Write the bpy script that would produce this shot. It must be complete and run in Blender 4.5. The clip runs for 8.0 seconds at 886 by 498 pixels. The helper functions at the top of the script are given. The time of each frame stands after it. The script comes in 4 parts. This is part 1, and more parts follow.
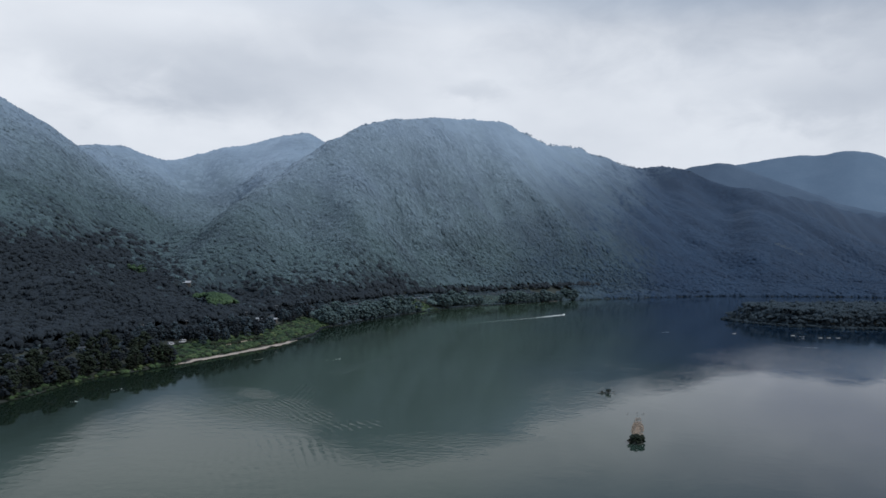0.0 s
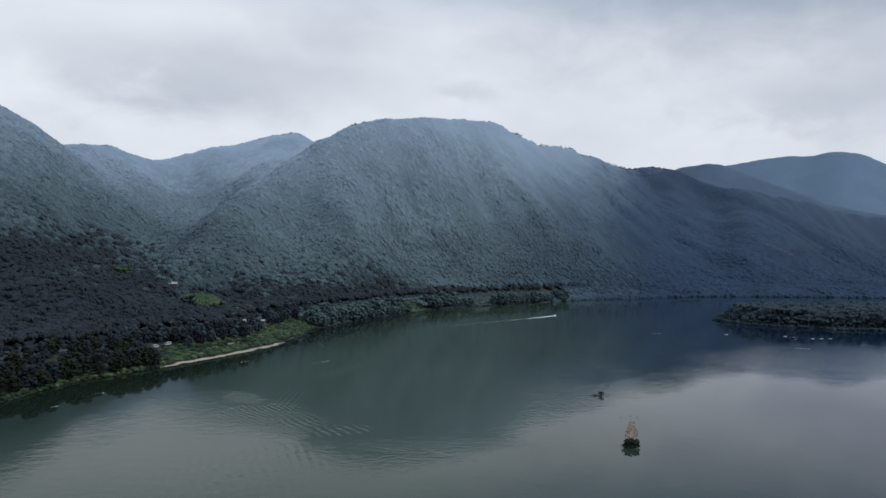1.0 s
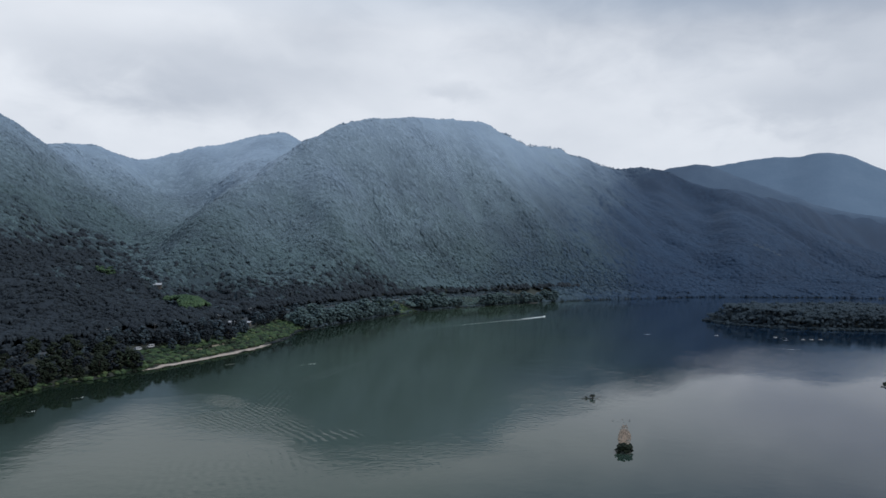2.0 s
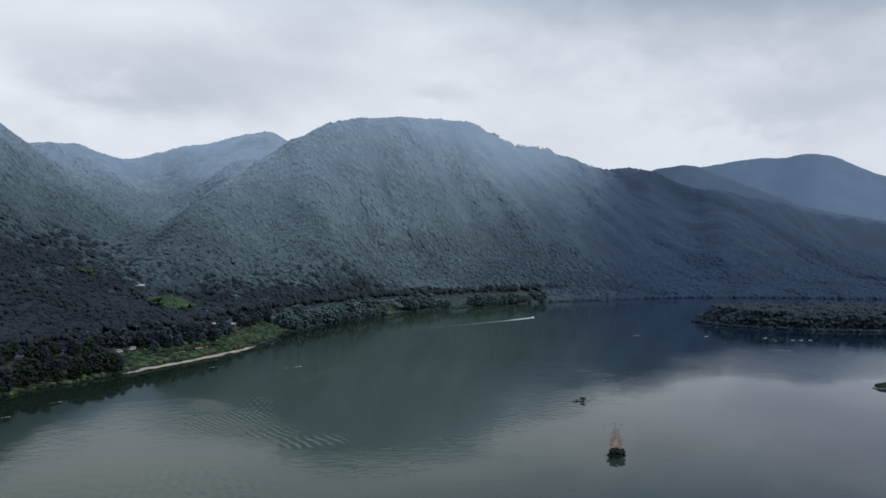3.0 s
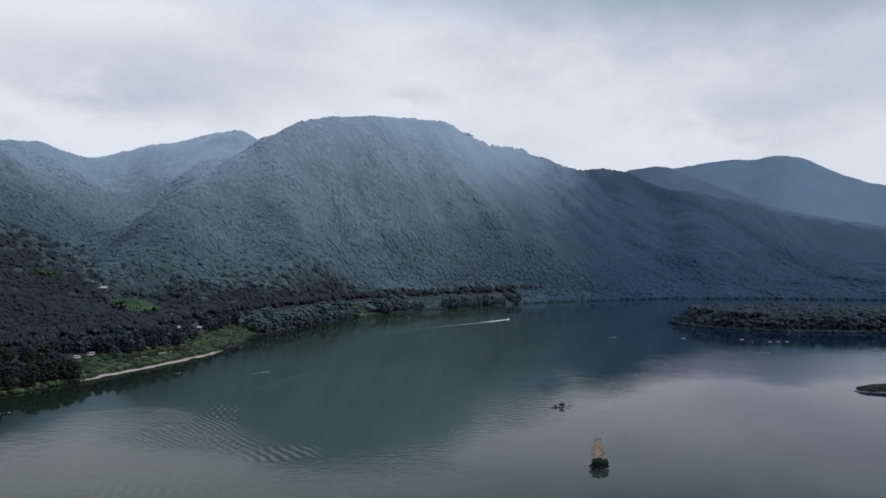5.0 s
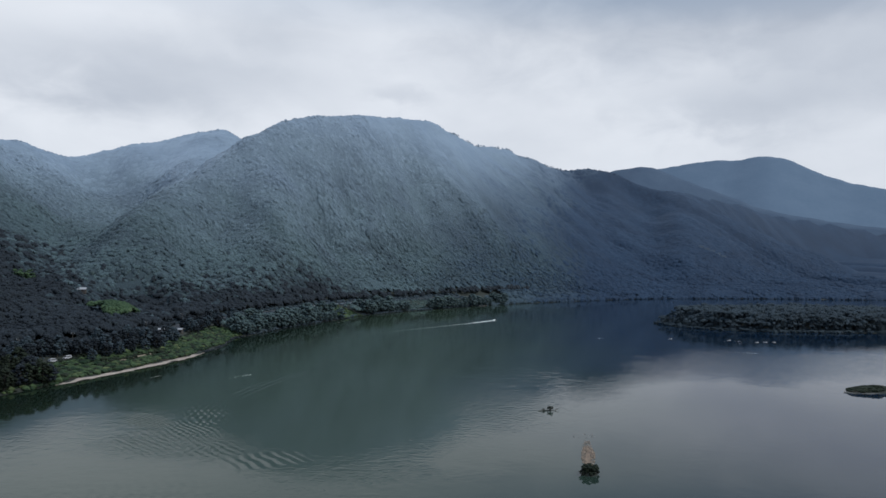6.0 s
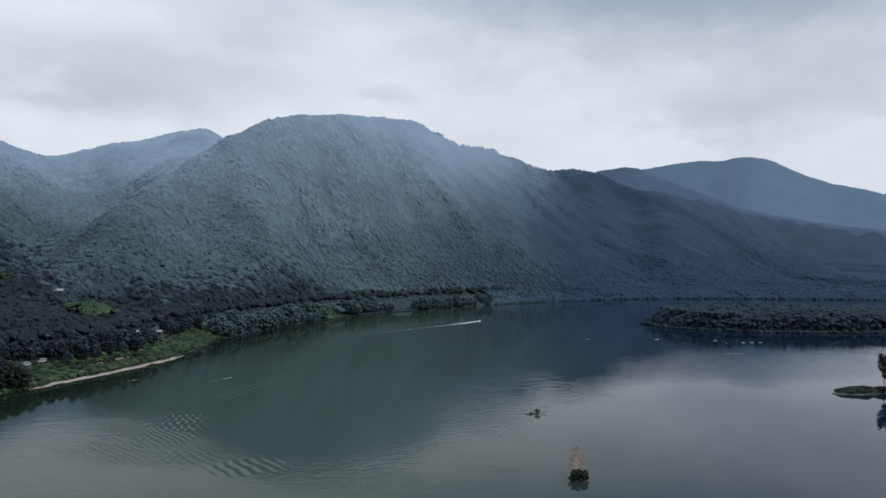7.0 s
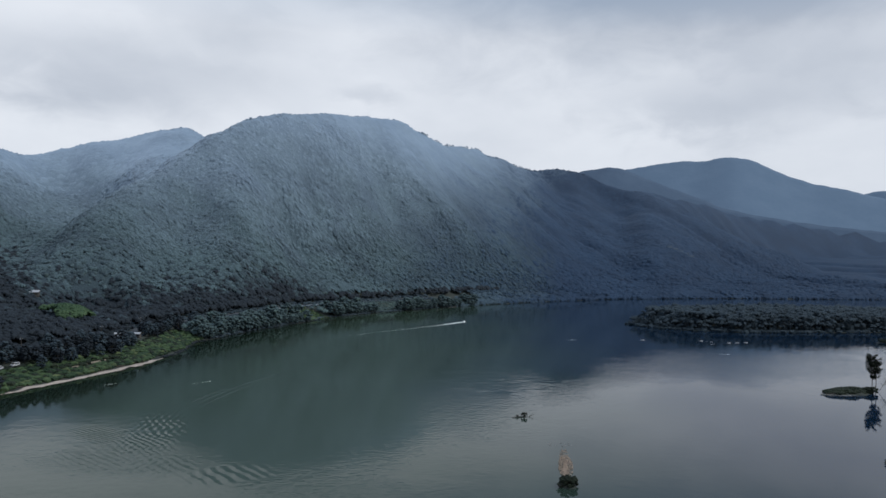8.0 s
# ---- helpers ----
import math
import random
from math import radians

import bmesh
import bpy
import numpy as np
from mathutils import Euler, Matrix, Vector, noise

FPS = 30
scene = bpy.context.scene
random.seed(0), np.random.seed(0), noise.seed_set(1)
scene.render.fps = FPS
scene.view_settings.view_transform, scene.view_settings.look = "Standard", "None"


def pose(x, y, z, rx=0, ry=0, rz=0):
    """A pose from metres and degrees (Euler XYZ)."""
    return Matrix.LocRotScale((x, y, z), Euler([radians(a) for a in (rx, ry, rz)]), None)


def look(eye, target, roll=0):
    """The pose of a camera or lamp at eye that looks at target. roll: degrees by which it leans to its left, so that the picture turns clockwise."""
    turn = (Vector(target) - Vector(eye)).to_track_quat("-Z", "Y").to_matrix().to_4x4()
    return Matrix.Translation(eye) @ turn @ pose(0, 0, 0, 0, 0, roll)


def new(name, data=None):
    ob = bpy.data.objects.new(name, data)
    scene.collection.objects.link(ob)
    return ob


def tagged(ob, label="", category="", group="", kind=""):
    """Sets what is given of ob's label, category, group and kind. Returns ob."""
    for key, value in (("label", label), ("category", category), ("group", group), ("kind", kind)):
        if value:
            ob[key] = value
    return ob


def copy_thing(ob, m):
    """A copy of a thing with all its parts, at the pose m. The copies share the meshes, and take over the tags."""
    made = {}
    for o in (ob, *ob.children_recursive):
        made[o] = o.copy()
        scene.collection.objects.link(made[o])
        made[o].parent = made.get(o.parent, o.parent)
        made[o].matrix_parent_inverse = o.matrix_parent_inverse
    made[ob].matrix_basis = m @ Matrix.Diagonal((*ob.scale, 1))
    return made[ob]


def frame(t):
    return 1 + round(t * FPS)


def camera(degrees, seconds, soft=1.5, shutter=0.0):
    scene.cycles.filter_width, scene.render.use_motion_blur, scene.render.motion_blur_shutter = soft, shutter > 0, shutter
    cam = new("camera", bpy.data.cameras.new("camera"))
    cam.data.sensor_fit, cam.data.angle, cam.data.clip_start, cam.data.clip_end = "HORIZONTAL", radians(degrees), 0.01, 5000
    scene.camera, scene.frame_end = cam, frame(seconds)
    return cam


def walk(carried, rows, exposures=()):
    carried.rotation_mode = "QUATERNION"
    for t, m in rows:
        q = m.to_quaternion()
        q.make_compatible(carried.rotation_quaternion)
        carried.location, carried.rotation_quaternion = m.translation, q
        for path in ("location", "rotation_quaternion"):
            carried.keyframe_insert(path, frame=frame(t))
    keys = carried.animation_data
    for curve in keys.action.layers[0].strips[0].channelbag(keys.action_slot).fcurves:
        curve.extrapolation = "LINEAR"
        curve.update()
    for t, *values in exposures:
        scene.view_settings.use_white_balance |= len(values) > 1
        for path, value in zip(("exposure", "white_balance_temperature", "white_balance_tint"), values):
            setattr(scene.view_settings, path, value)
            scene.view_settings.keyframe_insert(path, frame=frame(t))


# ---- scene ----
cam = camera(58.5, 8.0, soft=1.6)
PATH = [
    (0, (0.0, 0.0, 75.0), (0.0, 99.998, 74.305), 1.20),
    (0.5, (0.023, 3.765, 74.911), (0.601, 103.761, 74.269), 1.19),
    (1, (0.057, 7.553, 74.826), (1.286, 107.543, 74.236), 1.18),
    (1.5, (0.102, 11.361, 74.744), (2.034, 111.341, 74.206), 1.17),
    (2, (0.161, 15.187, 74.666), (2.828, 115.151, 74.18), 1.17),
    (2.5, (0.234, 19.029, 74.591), (3.66, 118.97, 74.157), 1.16),
    (3, (0.323, 22.884, 74.52), (4.527, 122.795, 74.136), 1.17),
    (3.5, (0.429, 26.75, 74.452), (5.43, 126.624, 74.118), 1.17),
    (4, (0.553, 30.624, 74.387), (6.371, 130.454, 74.102), 1.17),
    (4.5, (0.697, 34.504, 74.326), (7.356, 134.282, 74.089), 1.16),
    (5, (0.861, 38.387, 74.269), (8.39, 138.103, 74.077), 1.16),
    (5.5, (1.047, 42.272, 74.215), (9.477, 141.916, 74.067), 1.15),
    (6, (1.257, 46.155, 74.164), (10.621, 145.715, 74.059), 1.14),
    (6.5, (1.491, 50.034, 74.118), (11.819, 149.499, 74.052), 1.13),
    (7, (1.751, 53.907, 74.074), (13.067, 153.264, 74.046), 1.10),
    (7.5, (2.038, 57.771, 74.034), (14.353, 157.01, 74.041), 1.08),
    (8, (2.353, 61.624, 73.997), (15.66, 160.734, 74.036), 1.04),
]
walk(cam, [(t, look(eye, target, roll)) for t, eye, target, roll in PATH], exposures=[(0.0, 0.0, 6350, 10), (8.0, 0.0, 6350, 10)])

# ---- world, sun ----
SUN_ELEV, SUN_ROT = radians(47), radians(106)


def link(tree, a, b):
    tree.links.new(a, b)


def nd(tree, kind, ins=None, **props):
    n = tree.nodes.new(kind)
    for k, v in props.items():
        if k == "operation":
            n.operation = v
        elif k == "blend_type":
            n.blend_type = v
        elif k == "data_type":
            n.data_type = v
        elif k == "wave_type":
            n.wave_type = v
        elif k == "bands_direction":
            n.bands_direction = v
        elif k == "interpolation_type":
            n.interpolation_type = v
    for k, v in (ins or {}).items():
        sock = n.inputs[k]
        if isinstance(v, bpy.types.NodeSocket):
            tree.links.new(v, sock)
        else:
            sock.default_value = v
    return n


def math_(tree, op, a, b=0.0, c=0.0):
    return nd(tree, "ShaderNodeMath", {0: a, 1: b, 2: c}, operation=op).outputs[0]


def mixc(tree, f, a, b, blend="MIX"):
    n = nd(tree, "ShaderNodeMix", data_type="RGBA", blend_type=blend)
    for k, v in ((0, f), (6, a), (7, b)):
        if isinstance(v, bpy.types.NodeSocket):
            tree.links.new(v, n.inputs[k])
        else:
            n.inputs[k].default_value = (*v, 1) if k and len(v) == 3 else v
    return n.outputs[2]


def noise_(tree, vec, scale, detail=4.0, rough=0.55, distort=0.0):
    return nd(tree, "ShaderNodeTexNoise", {"Vector": vec, "Scale": scale, "Detail": detail, "Roughness": rough,
                                           "Distortion": distort}).outputs[0]


def remap(tree, v, a, b, c=0.0, d=1.0):
    return nd(tree, "ShaderNodeMapRange", {0: v, 1: a, 2: b, 3: c, 4: d}).outputs[0]


world = bpy.data.worlds.new("overcast_sky")
scene.world = world
world.use_nodes = True
wt = world.node_tree
wt.nodes.clear()
sky = wt.nodes.new("ShaderNodeTexSky")
sky.sky_type, sky.sun_disc, sky.sun_elevation, sky.sun_rotation = "NISHITA", False, SUN_ELEV, SUN_ROT
way = wt.nodes.new("ShaderNodeTexCoord").outputs["Generated"]
xyz = nd(wt, "ShaderNodeSeparateXYZ", {0: way})
az = math_(wt, "ARCTAN2", xyz.outputs[0], xyz.outputs[1])
el = math_(wt, "ARCSINE", xyz.outputs[2])
dome = nd(wt, "ShaderNodeCombineXYZ", {0: az, 1: math_(wt, "MULTIPLY", el, 1.9), 2: 0.3}).outputs[0]
big = noise_(wt, dome, 4.2, 4, 0.5, 0.25)
fine = noise_(wt, dome, 11.0, 5, 0.55, 0.3)
warp = math_(wt, "MULTIPLY", math_(wt, "SUBTRACT", fine, 0.5), 0.16)


def cloud(a, e, wa, we):
    """A soft dark cloud base round the azimuth a and the elevation e, in radians."""
    da = math_(wt, "DIVIDE", math_(wt, "ADD", math_(wt, "SUBTRACT", az, a), warp), wa)
    de = math_(wt, "DIVIDE", math_(wt, "ADD", math_(wt, "SUBTRACT", el, e), math_(wt, "MULTIPLY", warp, 0.5)), we)
    r = math_(wt, "SQRT", math_(wt, "ADD", math_(wt, "MULTIPLY", da, da), math_(wt, "MULTIPLY", de, de)))
    return nd(wt, "ShaderNodeMapRange", {0: r, 1: 1.15, 2: 0.1, 3: 0.0, 4: 1.0}, interpolation_type="SMOOTHSTEP").outputs[0]


dark = math_(wt, "MULTIPLY", cloud(-0.28, 0.195, 0.24, 0.066), 0.62)
# the widest cloud lies mostly above the view, added to dim the lake's reflection
for a, e, wa, we, k in ((0.44, 0.165, 0.17, 0.04, 0.5), (0.34, 0.26, 0.35, 0.09, 0.35), (-0.12, 0.26, 0.12, 0.04, 0.35),
                        (0.62, 0.2, 0.2, 0.05, 0.4), (0.48, 0.42, 0.62, 0.2, 1.2), (0.03, 0.185, 0.06, 0.02, 0.3)):
    dark = math_(wt, "ADD", dark, math_(wt, "MULTIPLY", cloud(a, e, wa, we), k))
shade = math_(wt, "ADD", dark, math_(wt, "MULTIPLY", math_(wt, "SUBTRACT", big, 0.5), 0.8))
shade = math_(wt, "ADD", shade, math_(wt, "MULTIPLY", math_(wt, "SUBTRACT", fine, 0.5), 0.35))
shade = math_(wt, "ADD", shade, remap(wt, az, -0.1, 0.6, 0.0, 0.22))
shade = remap(wt, shade, -0.25, 0.95)
veil = mixc(wt, shade, (8.5, 8.8, 9.25), (4.5, 4.95, 5.7))
cover = remap(wt, big, 0.2, 0.45, 0.93, 0.985)
# darker blue sky above the view, added to dim its reflection in the lake
gloom = math_(wt, "MULTIPLY", remap(wt, el, 0.262, 0.385), remap(wt, az, -0.3, 0.4, 0.6, 1.0))
veil = mixc(wt, gloom, veil, (1.2, 2.4, 4.0))
veil = mixc(wt, remap(wt, el, 0.5, 1.0), veil, (6.2, 7.4, 9.4))
both = mixc(wt, cover, sky.outputs[0], veil)
back = nd(wt, "ShaderNodeBackground", {0: both, 1: 0.1})
link(wt, back.outputs[0], nd(wt, "ShaderNodeOutputWorld").inputs[0])

sun = new("sun", bpy.data.lights.new("sun", "SUN"))
sun.data.energy, sun.data.angle, sun.data.color = 2.8, radians(22), (1.0, 0.97, 0.92)
sun.matrix_world = look((0, 0, 400), (-math.sin(SUN_ROT) * math.cos(SUN_ELEV), -math.cos(SUN_ROT) * math.cos(SUN_ELEV),
                                      400 - math.sin(SUN_ELEV)))


# ---- materials ----
def material(name, rough=0.7, spec=0.4):
    m = bpy.data.materials.new(name)
    m.use_nodes = True
    t = m.node_tree
    b = t.nodes["Principled BSDF"]
    b.inputs["Roughness"].default_value = rough
    b.inputs["Specular IOR Level"].default_value = spec
    return m, t, b, t.nodes.new("ShaderNodeTexCoord").outputs["Object"]


def bump(t, b, height, dist, strength=1.0):
    n = nd(t, "ShaderNodeBump", {"Height": height, "Distance": dist, "Strength": strength})
    link(t, n.outputs[0], b.inputs["Normal"])


def foliage(name, deep, light, yellow, grain=1.1, sheen=0.0):
    """Leaves: three greens mixed crown by crown and by patches of stand, with leafy relief."""
    m, t, b, co = material(name, 0.75, 0.12)
    own = t.nodes.new("ShaderNodeNewGeometry").outputs["Random Per Island"]
    leaf = noise_(t, co, grain, 5, 0.7)
    stand = noise_(t, co, 0.018, 3, 0.6)
    f = math_(t, "ADD", math_(t, "MULTIPLY", own, 0.55), math_(t, "MULTIPLY", math_(t, "SUBTRACT", stand, 0.5), 1.4))
    f = remap(t, math_(t, "ADD", f, math_(t, "MULTIPLY", math_(t, "SUBTRACT", leaf, 0.5), 1.6)), 0.0, 0.75)
    c = mixc(t, f, deep, light)
    odd = remap(t, math_(t, "FRACT", math_(t, "MULTIPLY", own, 37.0)), 0.85, 1.0, 0.0, 0.6)
    c = mixc(t, odd, c, yellow)
    link(t, c, b.inputs["Base Color"])
    # the blue sheen is a painted haze veil over the leaves
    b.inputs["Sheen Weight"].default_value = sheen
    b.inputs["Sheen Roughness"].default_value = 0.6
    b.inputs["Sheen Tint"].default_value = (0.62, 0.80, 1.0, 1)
    bump(t, b, leaf, 0.5)
    return m


def hazed_hill_foliage():
    """The forest of the slopes: broadleaf green in the valley, haze painted in paler higher up, shade painted in dark
    blue to the east, all blending into one another.
    """
    m, t, b, co = material("hazed_hill_foliage", 0.75, 0.12)
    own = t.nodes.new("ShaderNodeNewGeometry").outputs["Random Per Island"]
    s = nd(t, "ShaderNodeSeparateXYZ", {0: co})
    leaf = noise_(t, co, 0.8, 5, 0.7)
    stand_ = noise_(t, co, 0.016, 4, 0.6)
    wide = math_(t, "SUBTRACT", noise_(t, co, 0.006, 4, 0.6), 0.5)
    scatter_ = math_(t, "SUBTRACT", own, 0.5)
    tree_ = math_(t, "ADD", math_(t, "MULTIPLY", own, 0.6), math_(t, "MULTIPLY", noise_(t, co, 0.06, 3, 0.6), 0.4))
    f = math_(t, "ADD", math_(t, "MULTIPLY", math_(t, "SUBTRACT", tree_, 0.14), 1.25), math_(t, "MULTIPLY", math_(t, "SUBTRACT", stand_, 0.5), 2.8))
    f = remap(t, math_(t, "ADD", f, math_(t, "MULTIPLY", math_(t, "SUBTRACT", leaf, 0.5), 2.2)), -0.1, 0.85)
    # pale blue holds painted haze, navy holds painted shade, over the valley's green
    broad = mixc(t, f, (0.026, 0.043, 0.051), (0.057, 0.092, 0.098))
    haze_tone = mixc(t, f, (0.112, 0.154, 0.202), (0.144, 0.192, 0.240))
    shade_tone = mixc(t, f, (0.0058, 0.0170, 0.039), (0.0095, 0.0255, 0.055))
    # more painted haze on the range behind, less on the nearer western slope
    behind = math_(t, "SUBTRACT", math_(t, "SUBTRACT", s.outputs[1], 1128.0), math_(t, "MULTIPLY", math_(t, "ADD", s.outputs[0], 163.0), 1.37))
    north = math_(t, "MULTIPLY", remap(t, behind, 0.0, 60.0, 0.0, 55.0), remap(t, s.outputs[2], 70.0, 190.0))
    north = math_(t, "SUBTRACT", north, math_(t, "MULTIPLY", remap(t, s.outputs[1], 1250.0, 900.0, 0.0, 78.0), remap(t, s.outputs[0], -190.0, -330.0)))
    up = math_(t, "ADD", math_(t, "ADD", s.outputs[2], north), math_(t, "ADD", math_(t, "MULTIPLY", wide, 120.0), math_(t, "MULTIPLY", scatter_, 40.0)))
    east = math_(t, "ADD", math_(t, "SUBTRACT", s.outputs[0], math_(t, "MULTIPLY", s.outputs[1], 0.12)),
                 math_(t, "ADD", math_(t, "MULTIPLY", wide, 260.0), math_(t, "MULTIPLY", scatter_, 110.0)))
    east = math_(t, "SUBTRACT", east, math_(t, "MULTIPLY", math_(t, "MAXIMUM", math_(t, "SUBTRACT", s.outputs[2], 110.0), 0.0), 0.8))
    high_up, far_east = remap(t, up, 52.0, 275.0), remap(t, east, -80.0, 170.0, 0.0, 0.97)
    c = mixc(t, high_up, broad, haze_tone)
    c = mixc(t, far_east, c, shade_tone)
    # dark patches and relief fade where the painted haze or shade takes over
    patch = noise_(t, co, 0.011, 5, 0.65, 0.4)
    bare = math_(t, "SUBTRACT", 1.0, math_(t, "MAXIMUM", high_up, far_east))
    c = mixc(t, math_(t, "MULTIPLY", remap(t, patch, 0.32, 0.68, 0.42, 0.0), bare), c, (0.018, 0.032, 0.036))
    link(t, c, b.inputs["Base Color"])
    # blue sheen painted on as haze: stronger higher up, weaker below and to the east
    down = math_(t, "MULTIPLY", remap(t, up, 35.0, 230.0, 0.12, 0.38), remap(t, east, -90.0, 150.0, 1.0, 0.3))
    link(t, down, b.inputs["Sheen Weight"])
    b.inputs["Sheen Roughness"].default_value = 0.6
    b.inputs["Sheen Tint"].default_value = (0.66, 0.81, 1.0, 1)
    relief = math_(t, "ADD", leaf, math_(t, "MULTIPLY", noise_(t, co, 2.2, 2, 0.6), 0.3))
    bump(t, b, math_(t, "MULTIPLY", relief, remap(t, bare, 0.0, 0.8, 0.24, 1.0)), 1.1)
    return m


def earthy(name, a, b_, scale, rough=0.9, relief=0.1, scale2=None):
    m, t, b, co = material(name, rough, 0.25)
    n1, n2 = noise_(t, co, scale, 5, 0.65), noise_(t, co, scale2 or scale * 9, 4, 0.6)
    f = remap(t, math_(t, "ADD", math_(t, "MULTIPLY", n1, 0.7), math_(t, "MULTIPLY", n2, 0.3)), 0.35, 0.65)
    link(t, mixc(t, f, a, b_), b.inputs["Base Color"])
    bump(t, b, n2, relief)
    return m


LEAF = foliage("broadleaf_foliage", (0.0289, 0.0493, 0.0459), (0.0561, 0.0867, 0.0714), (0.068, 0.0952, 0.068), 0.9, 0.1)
HILL = hazed_hill_foliage()
# a little haze is painted into the pines as blue
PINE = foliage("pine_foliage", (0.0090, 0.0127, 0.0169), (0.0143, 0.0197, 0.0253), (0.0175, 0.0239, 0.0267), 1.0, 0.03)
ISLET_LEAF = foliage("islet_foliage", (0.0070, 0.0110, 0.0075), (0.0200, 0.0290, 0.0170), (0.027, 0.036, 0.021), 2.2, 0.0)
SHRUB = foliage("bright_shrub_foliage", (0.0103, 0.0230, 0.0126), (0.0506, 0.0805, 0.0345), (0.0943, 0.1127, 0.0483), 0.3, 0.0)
# island leaves: distance haze painted in as navy and a blue sheen
ISLE = foliage("hazed_island_foliage", (0.0070, 0.0145, 0.0200), (0.0100, 0.0190, 0.0250), (0.0110, 0.0210, 0.0240), 1.0, 0.09)
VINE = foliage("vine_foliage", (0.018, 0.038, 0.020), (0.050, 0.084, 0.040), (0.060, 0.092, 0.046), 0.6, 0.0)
# one leaf colour twice: lifted with painted haze for the far shore, darker nearby
WILLOW = foliage("hazed_shore_foliage", (0.0240, 0.0400, 0.0430), (0.0660, 0.1020, 0.0980), (0.0740, 0.1120, 0.0940), 1.2, 0.08)
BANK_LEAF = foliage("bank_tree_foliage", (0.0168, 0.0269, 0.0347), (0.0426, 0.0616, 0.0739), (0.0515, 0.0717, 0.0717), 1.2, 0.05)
# middle tone that grades the slopes from the pines up to the forest
MID_TONE = foliage("mid_tone_foliage", (0.016, 0.026, 0.032), (0.036, 0.056, 0.063), (0.044, 0.066, 0.062), 1.0, 0.06)
BARK = earthy("bark", (0.03, 0.026, 0.022), (0.075, 0.065, 0.055), 1.5, 0.9, 0.05)
SOIL = earthy("forest_floor", (0.018, 0.022, 0.02), (0.03, 0.036, 0.03), 0.06, 0.95, 0.2)
SAND = earthy("beach_sand", (0.19, 0.160, 0.138), (0.32, 0.280, 0.245), 0.35, 0.9, 0.06)
TRACK = earthy("sandy_track", (0.10, 0.09, 0.065), (0.19, 0.165, 0.125), 0.5, 0.95, 0.05)
SHOAL = earthy("shoal_gravel", (0.10, 0.078, 0.060), (0.32, 0.245, 0.185), 0.9, 0.85, 0.05, 2.2)
ROCK = earthy("rock", (0.07, 0.07, 0.072), (0.21, 0.205, 0.195), 0.8, 0.85, 0.1)
ASPHALT = earthy("asphalt", (0.034, 0.038, 0.044), (0.052, 0.058, 0.066), 0.3, 0.9, 0.01)
CONCRETE = earthy("concrete", (0.28, 0.28, 0.27), (0.42, 0.41, 0.39), 0.5, 0.85, 0.02)
# concrete darkened and blued: painted haze, to sit with the hazed woods
HAZED_CONCRETE = earthy("hazed_concrete", (0.085, 0.115, 0.15), (0.135, 0.17, 0.21), 0.3, 0.9, 0.02)
STEEL = earthy("galvanised_steel", (0.28, 0.29, 0.31), (0.38, 0.39, 0.41), 1.2, 0.45, 0.005)
PAINT = earthy("white_paint", (0.58, 0.59, 0.60), (0.72, 0.72, 0.72), 0.6, 0.5, 0.005)
TIMBER = earthy("weathered_timber", (0.04, 0.037, 0.034), (0.08, 0.074, 0.068), 1.0, 0.85, 0.02)
ROOFING = earthy("pale_roof_sheet", (0.2, 0.215, 0.235), (0.29, 0.3, 0.315), 0.4, 0.5, 0.01)
DARKGLASS = earthy("dark_glass", (0.01, 0.012, 0.015), (0.02, 0.022, 0.025), 0.5, 0.1, 0.0)
FOAM = earthy("water_foam", (0.45, 0.48, 0.48), (0.75, 0.77, 0.77), 0.9, 0.6, 0.05)
# distant ranges: the haze is painted straight into these base colours
HAZE_NEAR = earthy("hazed_near_hill", (0.041, 0.066, 0.104), (0.054, 0.082, 0.122), 0.012, 1.0, 1.0)
HAZE_FAR = earthy("hazed_far_hill", (0.072, 0.112, 0.164), (0.088, 0.130, 0.184), 0.007, 1.0, 1.0)


